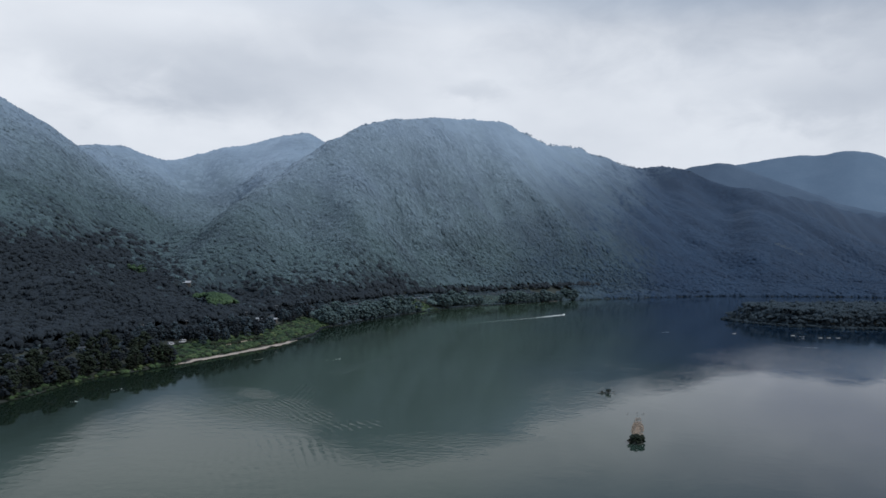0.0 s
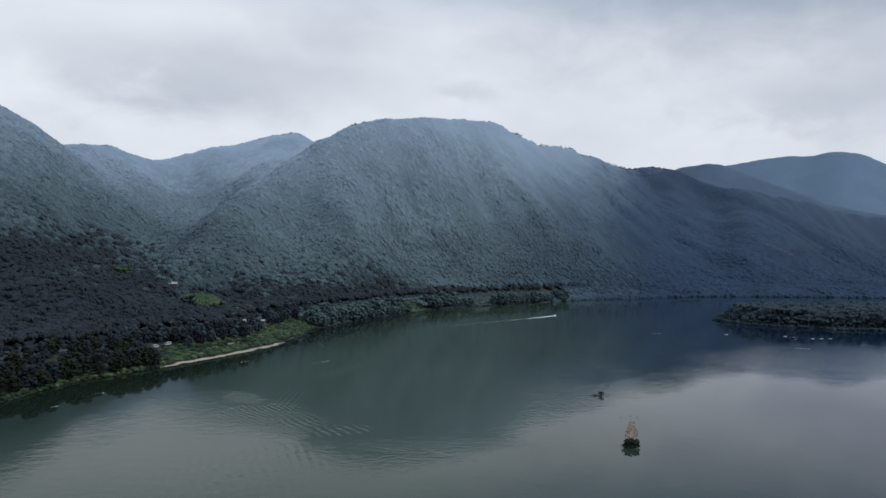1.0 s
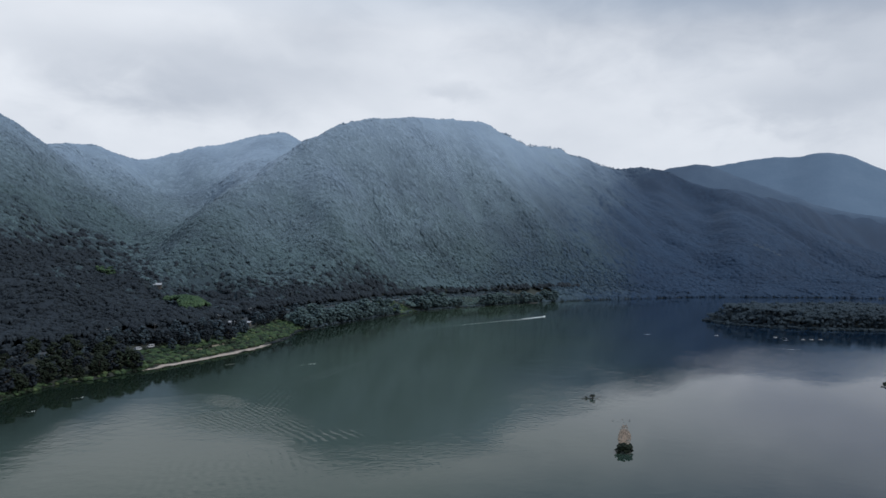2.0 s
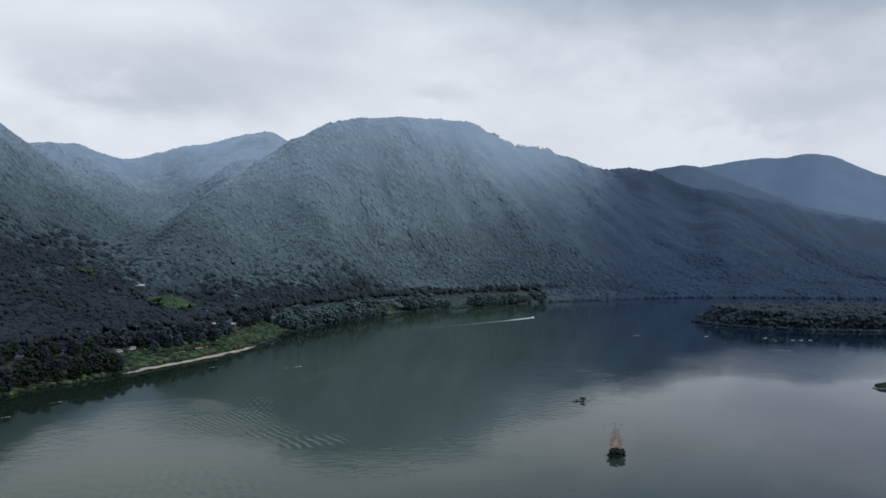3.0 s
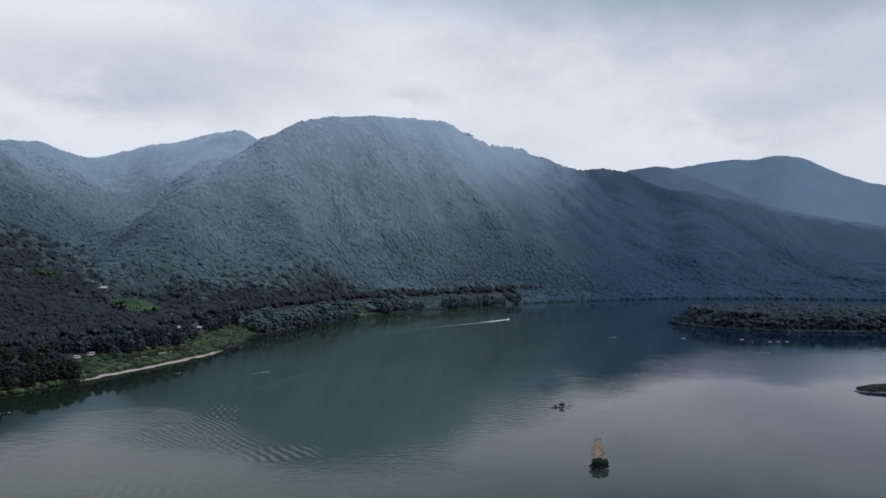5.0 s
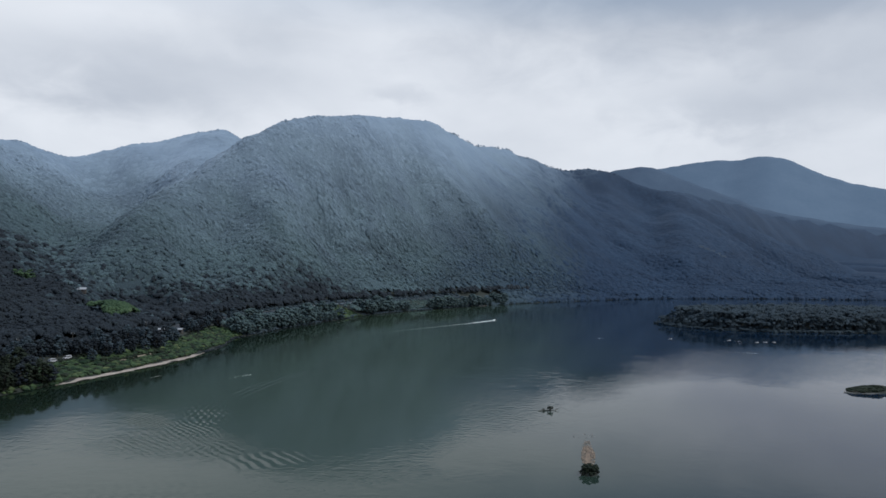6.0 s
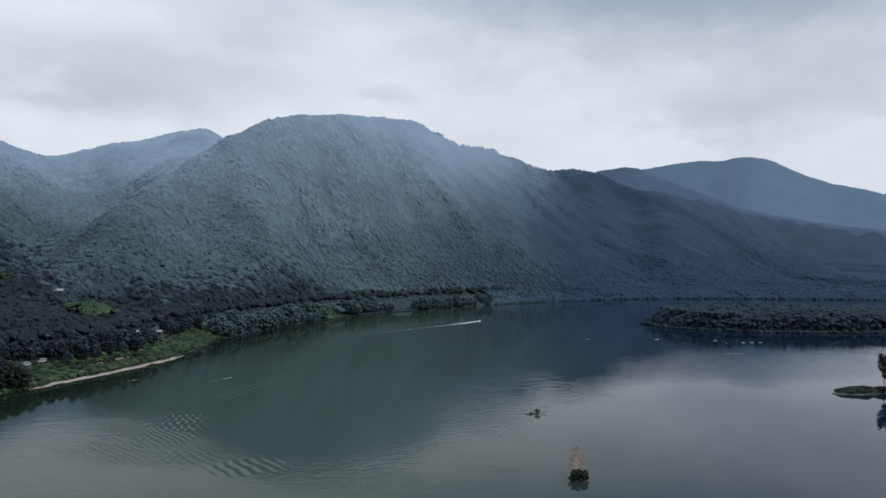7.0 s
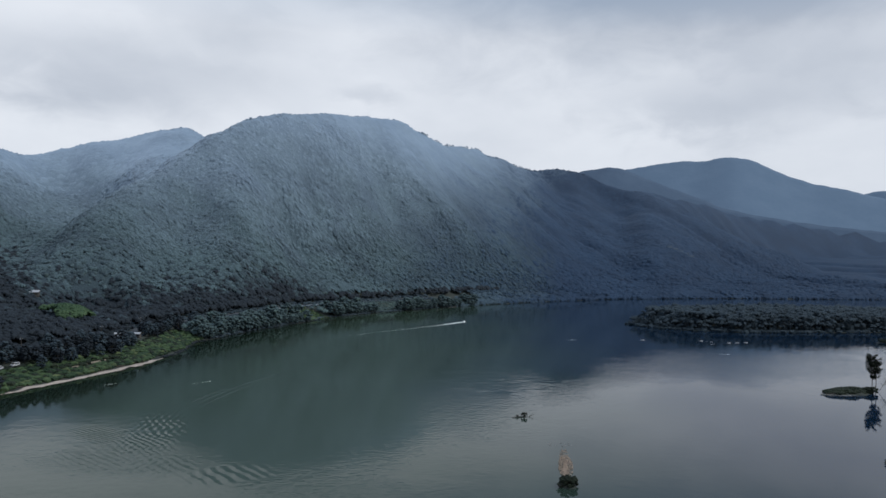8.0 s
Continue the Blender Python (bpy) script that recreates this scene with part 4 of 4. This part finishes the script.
    ob = bulk(name, np.array(V), np.array(F), mat, parent, smooth=True)
    return ob if parent else tagged(ob, label, category)


def bush(px, py, z, wide, high, mat, label, seed, clumps=26):
    ob = thing("bush", label, "bush", pose(px, py, z))
    r = random.Random(seed)
    bm = bmesh.new()
    for k in range(7):
        a = r.uniform(0, math.tau)
        tip = Vector((math.cos(a) * wide * 0.35, math.sin(a) * wide * 0.35, high * r.uniform(0.5, 0.9)))
        tube(bm, [(0, 0, -0.4), tip * 0.5 + Vector((0, 0, 0.2)), tip], [0.09, 0.06, 0.03], 5)
    part("stems", bm, BARK, ob)
    Vs, Fs, n = [], [], 0
    for k in range(clumps):
        a, d = r.uniform(0, math.tau), math.sqrt(r.random()) * 0.42 * wide
        V, F = ico(1, seed * 31 + k, 0.5, 0.8, -2, 2.2)
        s = wide * r.uniform(0.05, 0.11)
        Vs.append(V * s + np.array([math.cos(a) * d, math.sin(a) * d, high * r.uniform(0.2, 0.85) * (1 - (d / wide) ** 2)]))
        Fs.append(F + n)
        n += len(V)
    bulk("foliage", np.concatenate(Vs), np.concatenate(Fs), mat, ob)
    return ob


def stones(name, cx, cy, rx, ry, turn, count, size, mat, label, z=0.0):
    base = [ico(1, k + 90, 0.35, 0.55, -2, 1.5) for k in range(6)]
    a, d = rng.uniform(0, math.tau, count), np.sqrt(rng.random(count))
    X, Y = d * np.cos(a) * rx, d * np.sin(a) * ry
    c, s = math.cos(radians(turn)), math.sin(radians(turn))
    sz = rng.uniform(*size, count)
    P = np.stack([cx + X * c - Y * s, cy + X * s + Y * c, z + rng.uniform(-0.1, 0.12, count)], -1)
    return tagged(bulk(name, *scatter(base, P, sz, sz * 0.6), mat), label, "stones", kind="stuff")


mound("islet", 76, 303, 3.4, 3.0, 0.7, 10, SOIL, "small muddy islet under a dense bush", "islet", 2)
bush(76, 303.5, 0.1, 6.6, 3.4, ISLET_LEAF, "dense dark green bush on a tiny islet", 4, 110)
bush(73.0, 302, 0.1, 2.6, 1.8, ISLET_LEAF, "small dark green bush beside the larger one", 5, 40)
mound("gravel_bar", 81.5, 325, 1.8, 14, 0.05, -15, SHOAL, "brown gravel shoal just breaking the water surface", "gravel bar", 6, rough=0.45)
stones("gravel_stones", 81.8, 326, 2.5, 15, -15, 900, (0.1, 0.28), SHOAL, "wet brown stones strewn over the shoal", 0.08)
stones("gravel_stones", 85.5, 341, 1.7, 9, -16, 110, (0.1, 0.28), SHOAL, "wet brown stones at the shoal's tapering end", 0.06)
stones("gravel_stones", 89, 356, 5, 4, 0, 40, (0.15, 0.35), ROCK, "few pale stones in shallow water", -0.05)
mound("islet", 85, 405.5, 4.2, 1.6, 0.35, 8, SOIL, "flat mud islet with a bush", "islet", 9)
bush(86.3, 405.5, 0.15, 3.2, 2.4, ISLET_LEAF, "small dark bush on a mud islet", 8, 50)
bush(83.2, 405.2, 0.1, 1.8, 1.2, ISLET_LEAF, "low dark bush on a mud islet", 12, 26)


def log(p, q, r, label):
    bm = bmesh.new()
    a, b = Vector(p), Vector(q)
    tube(bm, [a, a.lerp(b, 0.3) + Vector((0, 0, 0.12)), a.lerp(b, 0.7), b], [r, r * 0.9, r * 0.7, r * 0.4], 7)
    tube(bm, [a.lerp(b, 0.55), a.lerp(b, 0.7) + Vector((0.3, 0.4, 0.9))], [r * 0.4, r * 0.15], 5)
    return tagged(part("driftwood_log", bm, BARK), label, "log")


log((88.6, 405.6, 0.15), (90.8, 406.4, 0.9), 0.16, "bleached driftwood branch sticking out beside the islet")
log((80.5, 404.8, 0.05), (83.0, 405.0, 0.2), 0.14, "dark driftwood log lying at the islet's edge")
for s_, off, reach in ((150, 3.0, 2.2), (132, 2.4, 1.4), (101, 2.6, 1.2), (74, 3.4, 1.6), (168, 2.2, 1.5)):
    p, _a = shore_at(s_, off)
    log((p[0] - reach, p[1] - reach * 0.8, ground_z(*p) + 0.35), (p[0] + reach, p[1] + reach * 0.6, ground_z(*p) + 0.6), 0.16 + 0.09 * reach,
        "dark driftwood log lying on the sand beach")

mound("tree_islet", 277.5, 457, 17.0, 7.4, 2.0, 8, SOIL, "low grassy islet with a pale rocky rim", "islet", 14, rough=0.5)
stones("rim_stones", 264.5, 453, 4.0, 2.4, -10, 120, (0.35, 0.9), ROCK, "pale stones along the islet's rim", 0.15)
stones("rim_stones", 273, 450.0, 6, 1.0, 4, 60, (0.25, 0.6), ROCK, "pale stones along the islet's waterline", 0.1)
a, d = rng.uniform(0, math.tau, 520), np.sqrt(rng.random(520))
X, Y = 278.5 + d * np.cos(a) * 15, 457.5 + d * np.sin(a) * 5.6 + d * np.cos(a) * 1.8
sz = rng.uniform(0.6, 2.0, 520)
Z = 0.6 + 1.9 * (1 - d ** 2.2)
tagged(bulk("islet_grass", *scatter(TUFTS, np.stack([X, Y, Z], -1), sz, sz * 0.8), ISLET_LEAF), "dark green low scrub covering the islet", "shrubs", kind="stuff")


def slender_tree(px, py, z, high, wide, lean, seed, label, leaves):
    """A slender tree: thin trunk, rising limbs, and many single leaf sprays, with sky showing between them."""
    ob = thing("slender_tree", label, "tree", pose(px, py, z))
    r = random.Random(seed)
    bm = bmesh.new()
    axis_ = Vector((math.sin(radians(lean)), 0, math.cos(radians(lean))))
    tube(bm, [axis_ * high * k + Vector((0.15 * math.sin(k * 7), 0, 0)) for k in (-0.03, 0.15, 0.4, 0.7, 0.97)], [high * k for k in (0.014, 0.011, 0.008, 0.005, 0.001)], 6)
    tips = []
    for k in range(46):
        h = high * r.uniform(0.3, 0.93)
        a = r.uniform(0, math.tau)
        reach = wide * 0.5 * r.uniform(0.5, 1.0) * (1.1 - abs(h / high - 0.6))
        tip = axis_ * (h + reach * 0.9) + Vector((math.cos(a), math.sin(a), 0)) * reach
        tube(bm, [axis_ * h, (axis_ * h).lerp(tip, 0.6) + Vector((0, 0, -0.1)), tip], [high * 0.004, high * 0.003, high * 0.001], 4)
        tips.append((axis_ * h, tip))
    part("trunk", bm, BARK, ob)
    V, F = [], []
    for k in range(leaves):
        a, b = r.choice(tips)
        c = a.lerp(b, r.uniform(0.35, 1.1)) + Vector((r.gauss(0, 0.32), r.gauss(0, 0.32), r.gauss(0, 0.32)))
        q = Euler((r.uniform(-1, 1), r.uniform(-1, 1), r.uniform(0, 6.3))).to_quaternion()
        s = r.uniform(0.14, 0.34)
        n = len(V)
        for v in ((-1, 0, 0), (0, -0.6, 0.18), (1, 0, 0), (0, 0.6, 0.18)):
            V.append(c + q @ (Vector(v) * s))
        F.append((n, n + 1, n + 2))
        F.append((n, n + 2, n + 3))
    if leaves:
        bulk("crown", np.array([v[:] for v in V]), np.array(F), ISLET_LEAF, ob)
    return ob


slender_tree(294.5, 460, 1.0, 19.5, 6.4, -1, 3, "tall slender dark tree on the grassy islet", 5200)
slender_tree(297.0, 460.6, 0.9, 17.5, 5.4, 3, 6, "slender dark tree leaning beside a taller one", 3400)
slender_tree(298, 459, 0.7, 9.0, 9.0, 38, 9, "bare leaning tree with thin grey branches", 0)
bush(290.5, 455.5, 0.6, 8.0, 3.2, ISLET_LEAF, "dense dark bush at the foot of the islet's trees", 61, 90)
bush(280, 456, 1.2, 7.5, 2.6, ISLET_LEAF, "low dark bush on the grassy islet", 62, 70)
log((262.5, 452.5, 0.4), (266.5, 450.5, 1.3), 0.25, "dark driftwood log stranded on the islet's rocky end")
bush(199.5, 321, -0.1, 3.2, 2.4, ISLET_LEAF, "dark bush standing in the shallow water", 21, 50)
mound("islet", 199.5, 321, 2.0, 1.5, 0.2, 0, SOIL, "small mud islet under a bush", "islet", 22)
mound("islet", 472, 688, 9, 4, 0.6, 5, SOIL, "dark mud islet near the wooded island", "islet", 25)
bush(471, 688, 0.3, 8, 3.4, ISLET_LEAF, "dark low bush on a mud islet", 26, 70)

# ---- the boat, its wake, floats ----
WAY = [(-112, 585), (-78, 622), (-40, 672), (10, 726), (57, 778), (100, 822), (133, 862)]


def motorboat(m):
    ob = thing("motorboat", "small white motorboat running across the lake", "boat", m)
    bm = bmesh.new()
    rows = []
    for y_, w, keel, deck in ((-3.0, 1.05, -0.25, 0.75), (-1.0, 1.15, -0.3, 0.75), (1.0, 1.05, -0.25, 0.85), (2.4, 0.6, 0.0, 1.0), (3.2, 0.06, 0.5, 1.1)):
        rows.append([bm.verts.new(v) for v in ((-w, y_, deck), (-w * 0.85, y_, keel + 0.35), (0, y_, keel), (w * 0.85, y_, keel + 0.35), (w, y_, deck))])
    for a, b in zip(rows, rows[1:]):
        for k in range(4):
            bm.faces.new((a[k], b[k], b[k + 1], a[k + 1]))
        bm.faces.new((a[4], b[4], b[0], a[0]))
    bm.faces.new(rows[0])
    bmesh.ops.recalc_face_normals(bm, faces=bm.faces)
    part("hull", bm, PAINT, ob, "white hull")
    bm = bmesh.new()
    box(bm, (-0.7, -0.9, 0.78), (0.7, 0.7, 1.45), 0.12)
    cabin = part("cabin", bm, PAINT, ob)
    bm = bmesh.new()
    box(bm, (-0.62, 0.6, 1.05), (0.62, 0.76, 1.4), 0.03)
    part("windscreen", bm, DARKGLASS, cabin, "dark windscreen")
    bm = bmesh.new()
    box(bm, (-0.22, -3.5, 0.2), (0.22, -3.02, 1.15), 0.08)
    part("outboard_motor", bm, DARKGLASS, ob, "black outboard motor")
    return ob


# scaled to fit the boat's size in the camera's view, about four and a half metres long
motorboat(pose(133, 862, -0.05, 5, 0, -38) @ Matrix.Scale(0.72, 4))


def flecks(name, line, width, count, size, label, ease=1.0, mat=FOAM):
    """Foam flecks strewn along a line, thickest at its end."""
    L = np.array(line, float)
    k = np.concatenate([[0], np.cumsum(np.hypot(*np.diff(L, axis=0).T))])
    s = k[-1] * (1 - (1 - rng.random(count)) ** 1.0 * rng.random(count) ** ease)
    px, py = np.interp(s, k, L[:, 0]), np.interp(s, k, L[:, 1])
    w = width * (0.25 + 0.75 * (1 - s / k[-1]))
    px, py = px + rng.normal(0, 1, count) * w, py + rng.normal(0, 1, count) * w
    base = [ico(1, q + 130, 0.4, 0.12, -0.02, 1.5) for q in range(5)]
    sz = rng.uniform(*size, count) * (0.5 + 0.5 * s / k[-1])
    return tagged(bulk(name, *scatter(base, np.stack([px, py, np.full(count, 0.01)], -1), sz, sz), mat), label, "foam", kind="stuff")


flecks("wake_foam", WAY[-2:], 2.0, 900, (0.25, 0.8), "white foam wake behind the motorboat", 1.2)
flecks("wake_foam", WAY[-4:], 2.6, 900, (0.15, 0.45), "thin trail of foam behind the motorboat", 1.0)
flecks("wake_foam", WAY[:-2], 0.9, 220, (0.07, 0.2), "faint foam line of an older wake", 0.6)
for (ax, ay), (bx, by), n in (((-76, 490), (-64, 505), 60), ((192, 702), (202, 704), 60), ((300, 690), (318, 692), 50), ((266, 620), (292, 613), 110), ((300, 671), (312, 678), 50),
                              ((-168, 354), (-164, 358), 20), ((-161, 385), (-157, 390), 24), ((-120, 486), (-112, 500), 40), ((-40, 800), (-20, 830), 20)):
    flecks("foam_streak", [(ax, ay), ((ax + bx) / 2, (ay + by) / 2 + 0.8), (bx, by)], 0.6, n * 2 // 3, (0.12, 0.32), "short streak of pale foam on the water", 0.8)


def float_(m):
    ob = thing("float", "small pale float moored on the lake", "float", m, "floats")
    bm = bmesh.new()
    box(bm, (-1.7, -0.55, -0.2), (1.7, 0.55, 0.22), 0.16)
    part("body", bm, CONCRETE, ob, smooth=True)
    bm = bmesh.new()
    bmesh.ops.create_cone(bm, segments=10, radius1=0.22, radius2=0.16, depth=0.3, cap_ends=True, matrix=Matrix.Translation((0.9, 0, 0.36)))
    part("cap", bm, STEEL, ob)
    return ob


first = float_(pose(260.9, 704.4, 0.05, 0, 0, -8))
for px, py, turn in ((328.3, 684.5, 6), (336.2, 685.6, -4), (344.6, 686.7, 3), (310.6, 698.6, 12)):
    copy_thing(first, pose(px, py, 0.05, 0, 0, turn))


def ripple(line, width, high, label):
    """A long low wave crest on the water."""
    L = np.array(line, float)
    k = np.linspace(0, len(L) - 1, 60)
    P = np.stack([np.interp(k, range(len(L)), L[:, 0]), np.interp(k, range(len(L)), L[:, 1])], -1)
    for c in (0, 1):
        P[:, c] = np.convolve(np.pad(P[:, c], 7, mode="reflect", reflect_type="odd"), np.ones(15) / 15, mode="valid")
    d = np.gradient(P, axis=0)
    d /= np.hypot(*d.T)[:, None]
    nrm = np.stack([-d[:, 1], d[:, 0]], -1)
    fade = np.sin(np.linspace(0.05, math.pi - 0.05, 60)) ** 0.6
    rows = [np.c_[P + nrm * width * u, 0.006 + high * fade * (math.cos(u * math.pi) + 1) / 2 - 0.01] for u in np.linspace(-1, 1, 9)]
    V = np.stack(rows)
    i = np.arange(V.shape[0] * V.shape[1]).reshape(V.shape[:2])
    q = np.stack([i[:-1, :-1], i[:-1, 1:], i[1:, 1:], i[1:, :-1]], -1).reshape(-1, 4)
    return tagged(bulk("wave_crest", V.reshape(-1, 3), q, WATER, smooth=True), label, "wave", kind="stuff")


for off, reach in ((0, 7), (3.4, 6), (-3.0, 5)):
    way_ = [(-62, 437), (-60, 446), (-57, 458), (-53, 471), (-44, 501), (-16, 554), (9, 591)][:reach]
    ripple([(px + off, py - off) for px, py in way_], 0.6, 0.13, "long low curved wave crest of an old wake")


# ---- buildings, road furniture ----
def house(px, py, turn, w, d, h, label, wall_mat):
    z = ground_z(px, py)
    ob = thing("house", label, "house", pose(px, py, z, 0, 0, turn))
    bm = bmesh.new()
    box(bm, (-w / 2, -d / 2, -1.5), (w / 2, d / 2, h), 0.03)
    part("wall", bm, wall_mat, ob)
    bm = bmesh.new()
    e, r = 0.5, h + d * 0.28
    pts = [(-w / 2 - e, -d / 2 - e, h - 0.1), (w / 2 + e, -d / 2 - e, h - 0.1), (w / 2 + e, 0, r), (-w / 2 - e, 0, r), (-w / 2 - e, d / 2 + e, h - 0.1), (w / 2 + e, d / 2 + e, h - 0.1)]
    lo = [bm.verts.new(v) for v in pts]
    hi = [bm.verts.new(Vector(v) + Vector((0, 0, 0.22))) for v in pts]
    for f in ((0, 1, 2, 3), (3, 2, 5, 4)):
        bm.faces.new([hi[i] for i in f])
        bm.faces.new([lo[i] for i in reversed(f)])
    for a, b in ((0, 1), (1, 2), (2, 5), (5, 4), (4, 3), (3, 0)):
        bm.faces.new((lo[a], lo[b], hi[b], hi[a]))
    part("roof", bm, ROOFING, ob, "pale sheet roof")
    for k in (-0.28, 0.28):
        bm = bmesh.new()
        box(bm, (w * k - 0.6, -d / 2 - 0.06, 0.8), (w * k + 0.6, -d / 2 + 0.05, 1.8), 0.02)
        part("window", bm, DARKGLASS, ob, "dark window")
    bm = bmesh.new()
    box(bm, (-0.45, -d / 2 - 0.06, 0), (0.45, -d / 2 + 0.05, 2.0), 0.02)
    part("door", bm, STEEL, ob, "grey door")
    return ob


house(-238, 730, 8, 11, 5, 5.6, "small timber house with pale sheet roof among trees", TIMBER)
p, a = shore_at(268, 43)
house(-136, 640, a - 100, 6, 3.4, 2.2, "small timber roadside hut with a pale roof", TIMBER)
house(-145, 628, a - 80, 4, 2.8, 2.1, "small timber roadside shed with a pale roof", TIMBER)


def van(m, label):
    ob = thing("van", label, "van", m, "parked vans")
    bm = bmesh.new()
    prof = [(-2.5, 0.35), (2.45, 0.35), (2.5, 1.0), (1.7, 1.15), (1.15, 1.95), (-2.4, 2.0), (-2.5, 1.2)]
    a = [bm.verts.new((-0.9, y_, z_)) for y_, z_ in prof]
    b = [bm.verts.new((0.9, y_, z_)) for y_, z_ in prof]
    bm.faces.new(a)
    bm.faces.new(b[::-1])
    for k in range(len(prof)):
        bm.faces.new((a[k], b[k], b[(k + 1) % len(prof)], a[(k + 1) % len(prof)]))
    bmesh.ops.recalc_face_normals(bm, faces=bm.faces)
    body = part("body", bm, STEEL, ob, "pale grey body")
    bm = bmesh.new()
    for s in (-1, 1):
        box(bm, (s * 0.9 - 0.02, -2.0, 1.25), (s * 0.9 + 0.02, 1.1, 1.75))
    part("side_windows", bm, DARKGLASS, body)
    bm = bmesh.new()
    box(bm, (-0.78, -0.02, -0.36), (0.78, 0.02, 0.36), 0, Matrix.Translation((0, 1.45, 1.56)) @ Matrix.Rotation(radians(34), 4, "X"))
    part("windscreen", bm, DARKGLASS, body)
    for sx in (-0.8, 0.8):
        for sy in (-1.6, 1.6):
            bm = bmesh.new()
            bmesh.ops.create_cone(bm, segments=16, radius1=0.34, radius2=0.34, depth=0.22, cap_ends=True,
                                  matrix=Matrix.Translation((sx, sy, 0.34)) @ Matrix.Rotation(radians(90), 4, "Y"))
            part("wheel", bm, DARKGLASS, ob)
    return ob


def on_bank(s, off, lift=0.0, turn=0.0):
    p, a = shore_at(s, off)
    return pose(p[0], p[1], ground_z(*p) + lift, 0, 0, a - 90 + turn)


v = van(on_bank(85, 28.0, 0.1), "pale grey van parked at the edge of the bank scrub")
copy_thing(v, on_bank(97, 29.5, 0.1, 180))
copy_thing(v, on_bank(195, 43.2, 0.16))


def utility_pole(m):
    ob = thing("utility_pole", "weathered grey utility pole beside the shore road", "pole", m, "utility poles")
    bm = bmesh.new()
    tube(bm, [(0, 0, -0.6), (0, 0, 5), (0, 0, 11)], [0.2, 0.17, 0.12], 8)
    part("pole", bm, TIMBER, ob)
    bm = bmesh.new()
    box(bm, (-1.1, -0.06, 10.0), (1.1, 0.06, 10.14), 0.02)
    arm = part("crossarm", bm, STEEL, ob)
    for k in (-0.95, 0.0, 0.95):
        bm = bmesh.new()
        bmesh.ops.create_cone(bm, segments=8, radius1=0.09, radius2=0.05, depth=0.3, cap_ends=True, matrix=Matrix.Translation((k, 0, 10.29)))
        part("insulator", bm, PAINT, arm)
    return ob


u = utility_pole(on_bank(72, 39.5))
for s in (112, 192, 272):
    copy_thing(u, on_bank(s, 39.5))


def guardrail(s0, s1, off, label):
    """Steel beam on posts, along the road's lake side."""
    ob = thing("guardrail", label, "guardrail", Matrix())
    S = np.arange(s0, s1, 4.0)
    pts = []
    for s in S:
        p, a = shore_at(s, off)
        z = ground_z(*p)
        pts.append((p[0], p[1], z + 0.75))
        bm = bmesh.new()
        tube(bm, [(p[0], p[1], z - 0.3), (p[0], p[1], z + 0.85)], [0.09, 0.09], 6)
        part("post", bm, STEEL, ob)
    bm = bmesh.new()
    rows = [[bm.verts.new((x_, y_, z_ + h)) for h in (-0.22, 0.22)] + [bm.verts.new((x_ + 0.06, y_ - 0.08, z_ + h)) for h in (0.22, -0.22)] for x_, y_, z_ in pts]
    for a, b in zip(rows, rows[1:]):
        for k in range(4):
            bm.faces.new((a[k], b[k], b[(k + 1) % 4], a[(k + 1) % 4]))
    part("beam", bm, STEEL, ob)
    return ob


guardrail(462, 582, 40.5, "galvanised steel guardrail along the shore road")


def retaining_wall(name, s0, s1, off, high, label):
    S = np.arange(s0, s1, 5.0)
    bm = bmesh.new()
    rows = []
    for s in S:
        p, a = shore_at(s, off)
        q, _ = shore_at(s, off + 0.5)
        z = ground_z(*p)
        rows.append([bm.verts.new(v) for v in ((*p, z - 1.5), (*p, z + high), (*q, z + high), (*q, z - 1.5))])
    for a, b in zip(rows, rows[1:]):
        for k in range(4):
            bm.faces.new((a[k], b[k], b[(k + 1) % 4], a[(k + 1) % 4]))
    bm.faces.new(rows[0][::-1])
    bm.faces.new(rows[-1])
    return tagged(part(name, bm, HAZED_CONCRETE), label, "wall", kind="structure")


retaining_wall("wall_road", 470, 600, 39.6, 0.9, "low concrete wall at the road's edge, haze painted into its blue-grey")

# far hillside road on a concrete embankment
bm = bmesh.new()
for k in range(5):
    f = k / 8
    px, py = 672 + 80 * f, 1592 - 30 * f
    z = ground_z(px, py)
    box(bm, (px - 5.2, py - 1.2, z - 4), (px + 5.2, py + 1.2, z + 8.6 - 2.6 * f), 0.1)
tagged(part("wall_embankment", bm, HAZED_CONCRETE), "concrete road embankment on the far hillside, haze painted into its blue-grey", "wall", kind="structure")
stones("shore_boulders", 150, 1064, 10, 2, 48, 24, (0.4, 1.1), ROCK, "pale boulders below the hill road", 0.3)
strip("sand_track", 122, 152, 3, (14.2, 15.0, 15.8), 0.6, TRACK, "bare sandy track through the scrub", "track", 0.3)
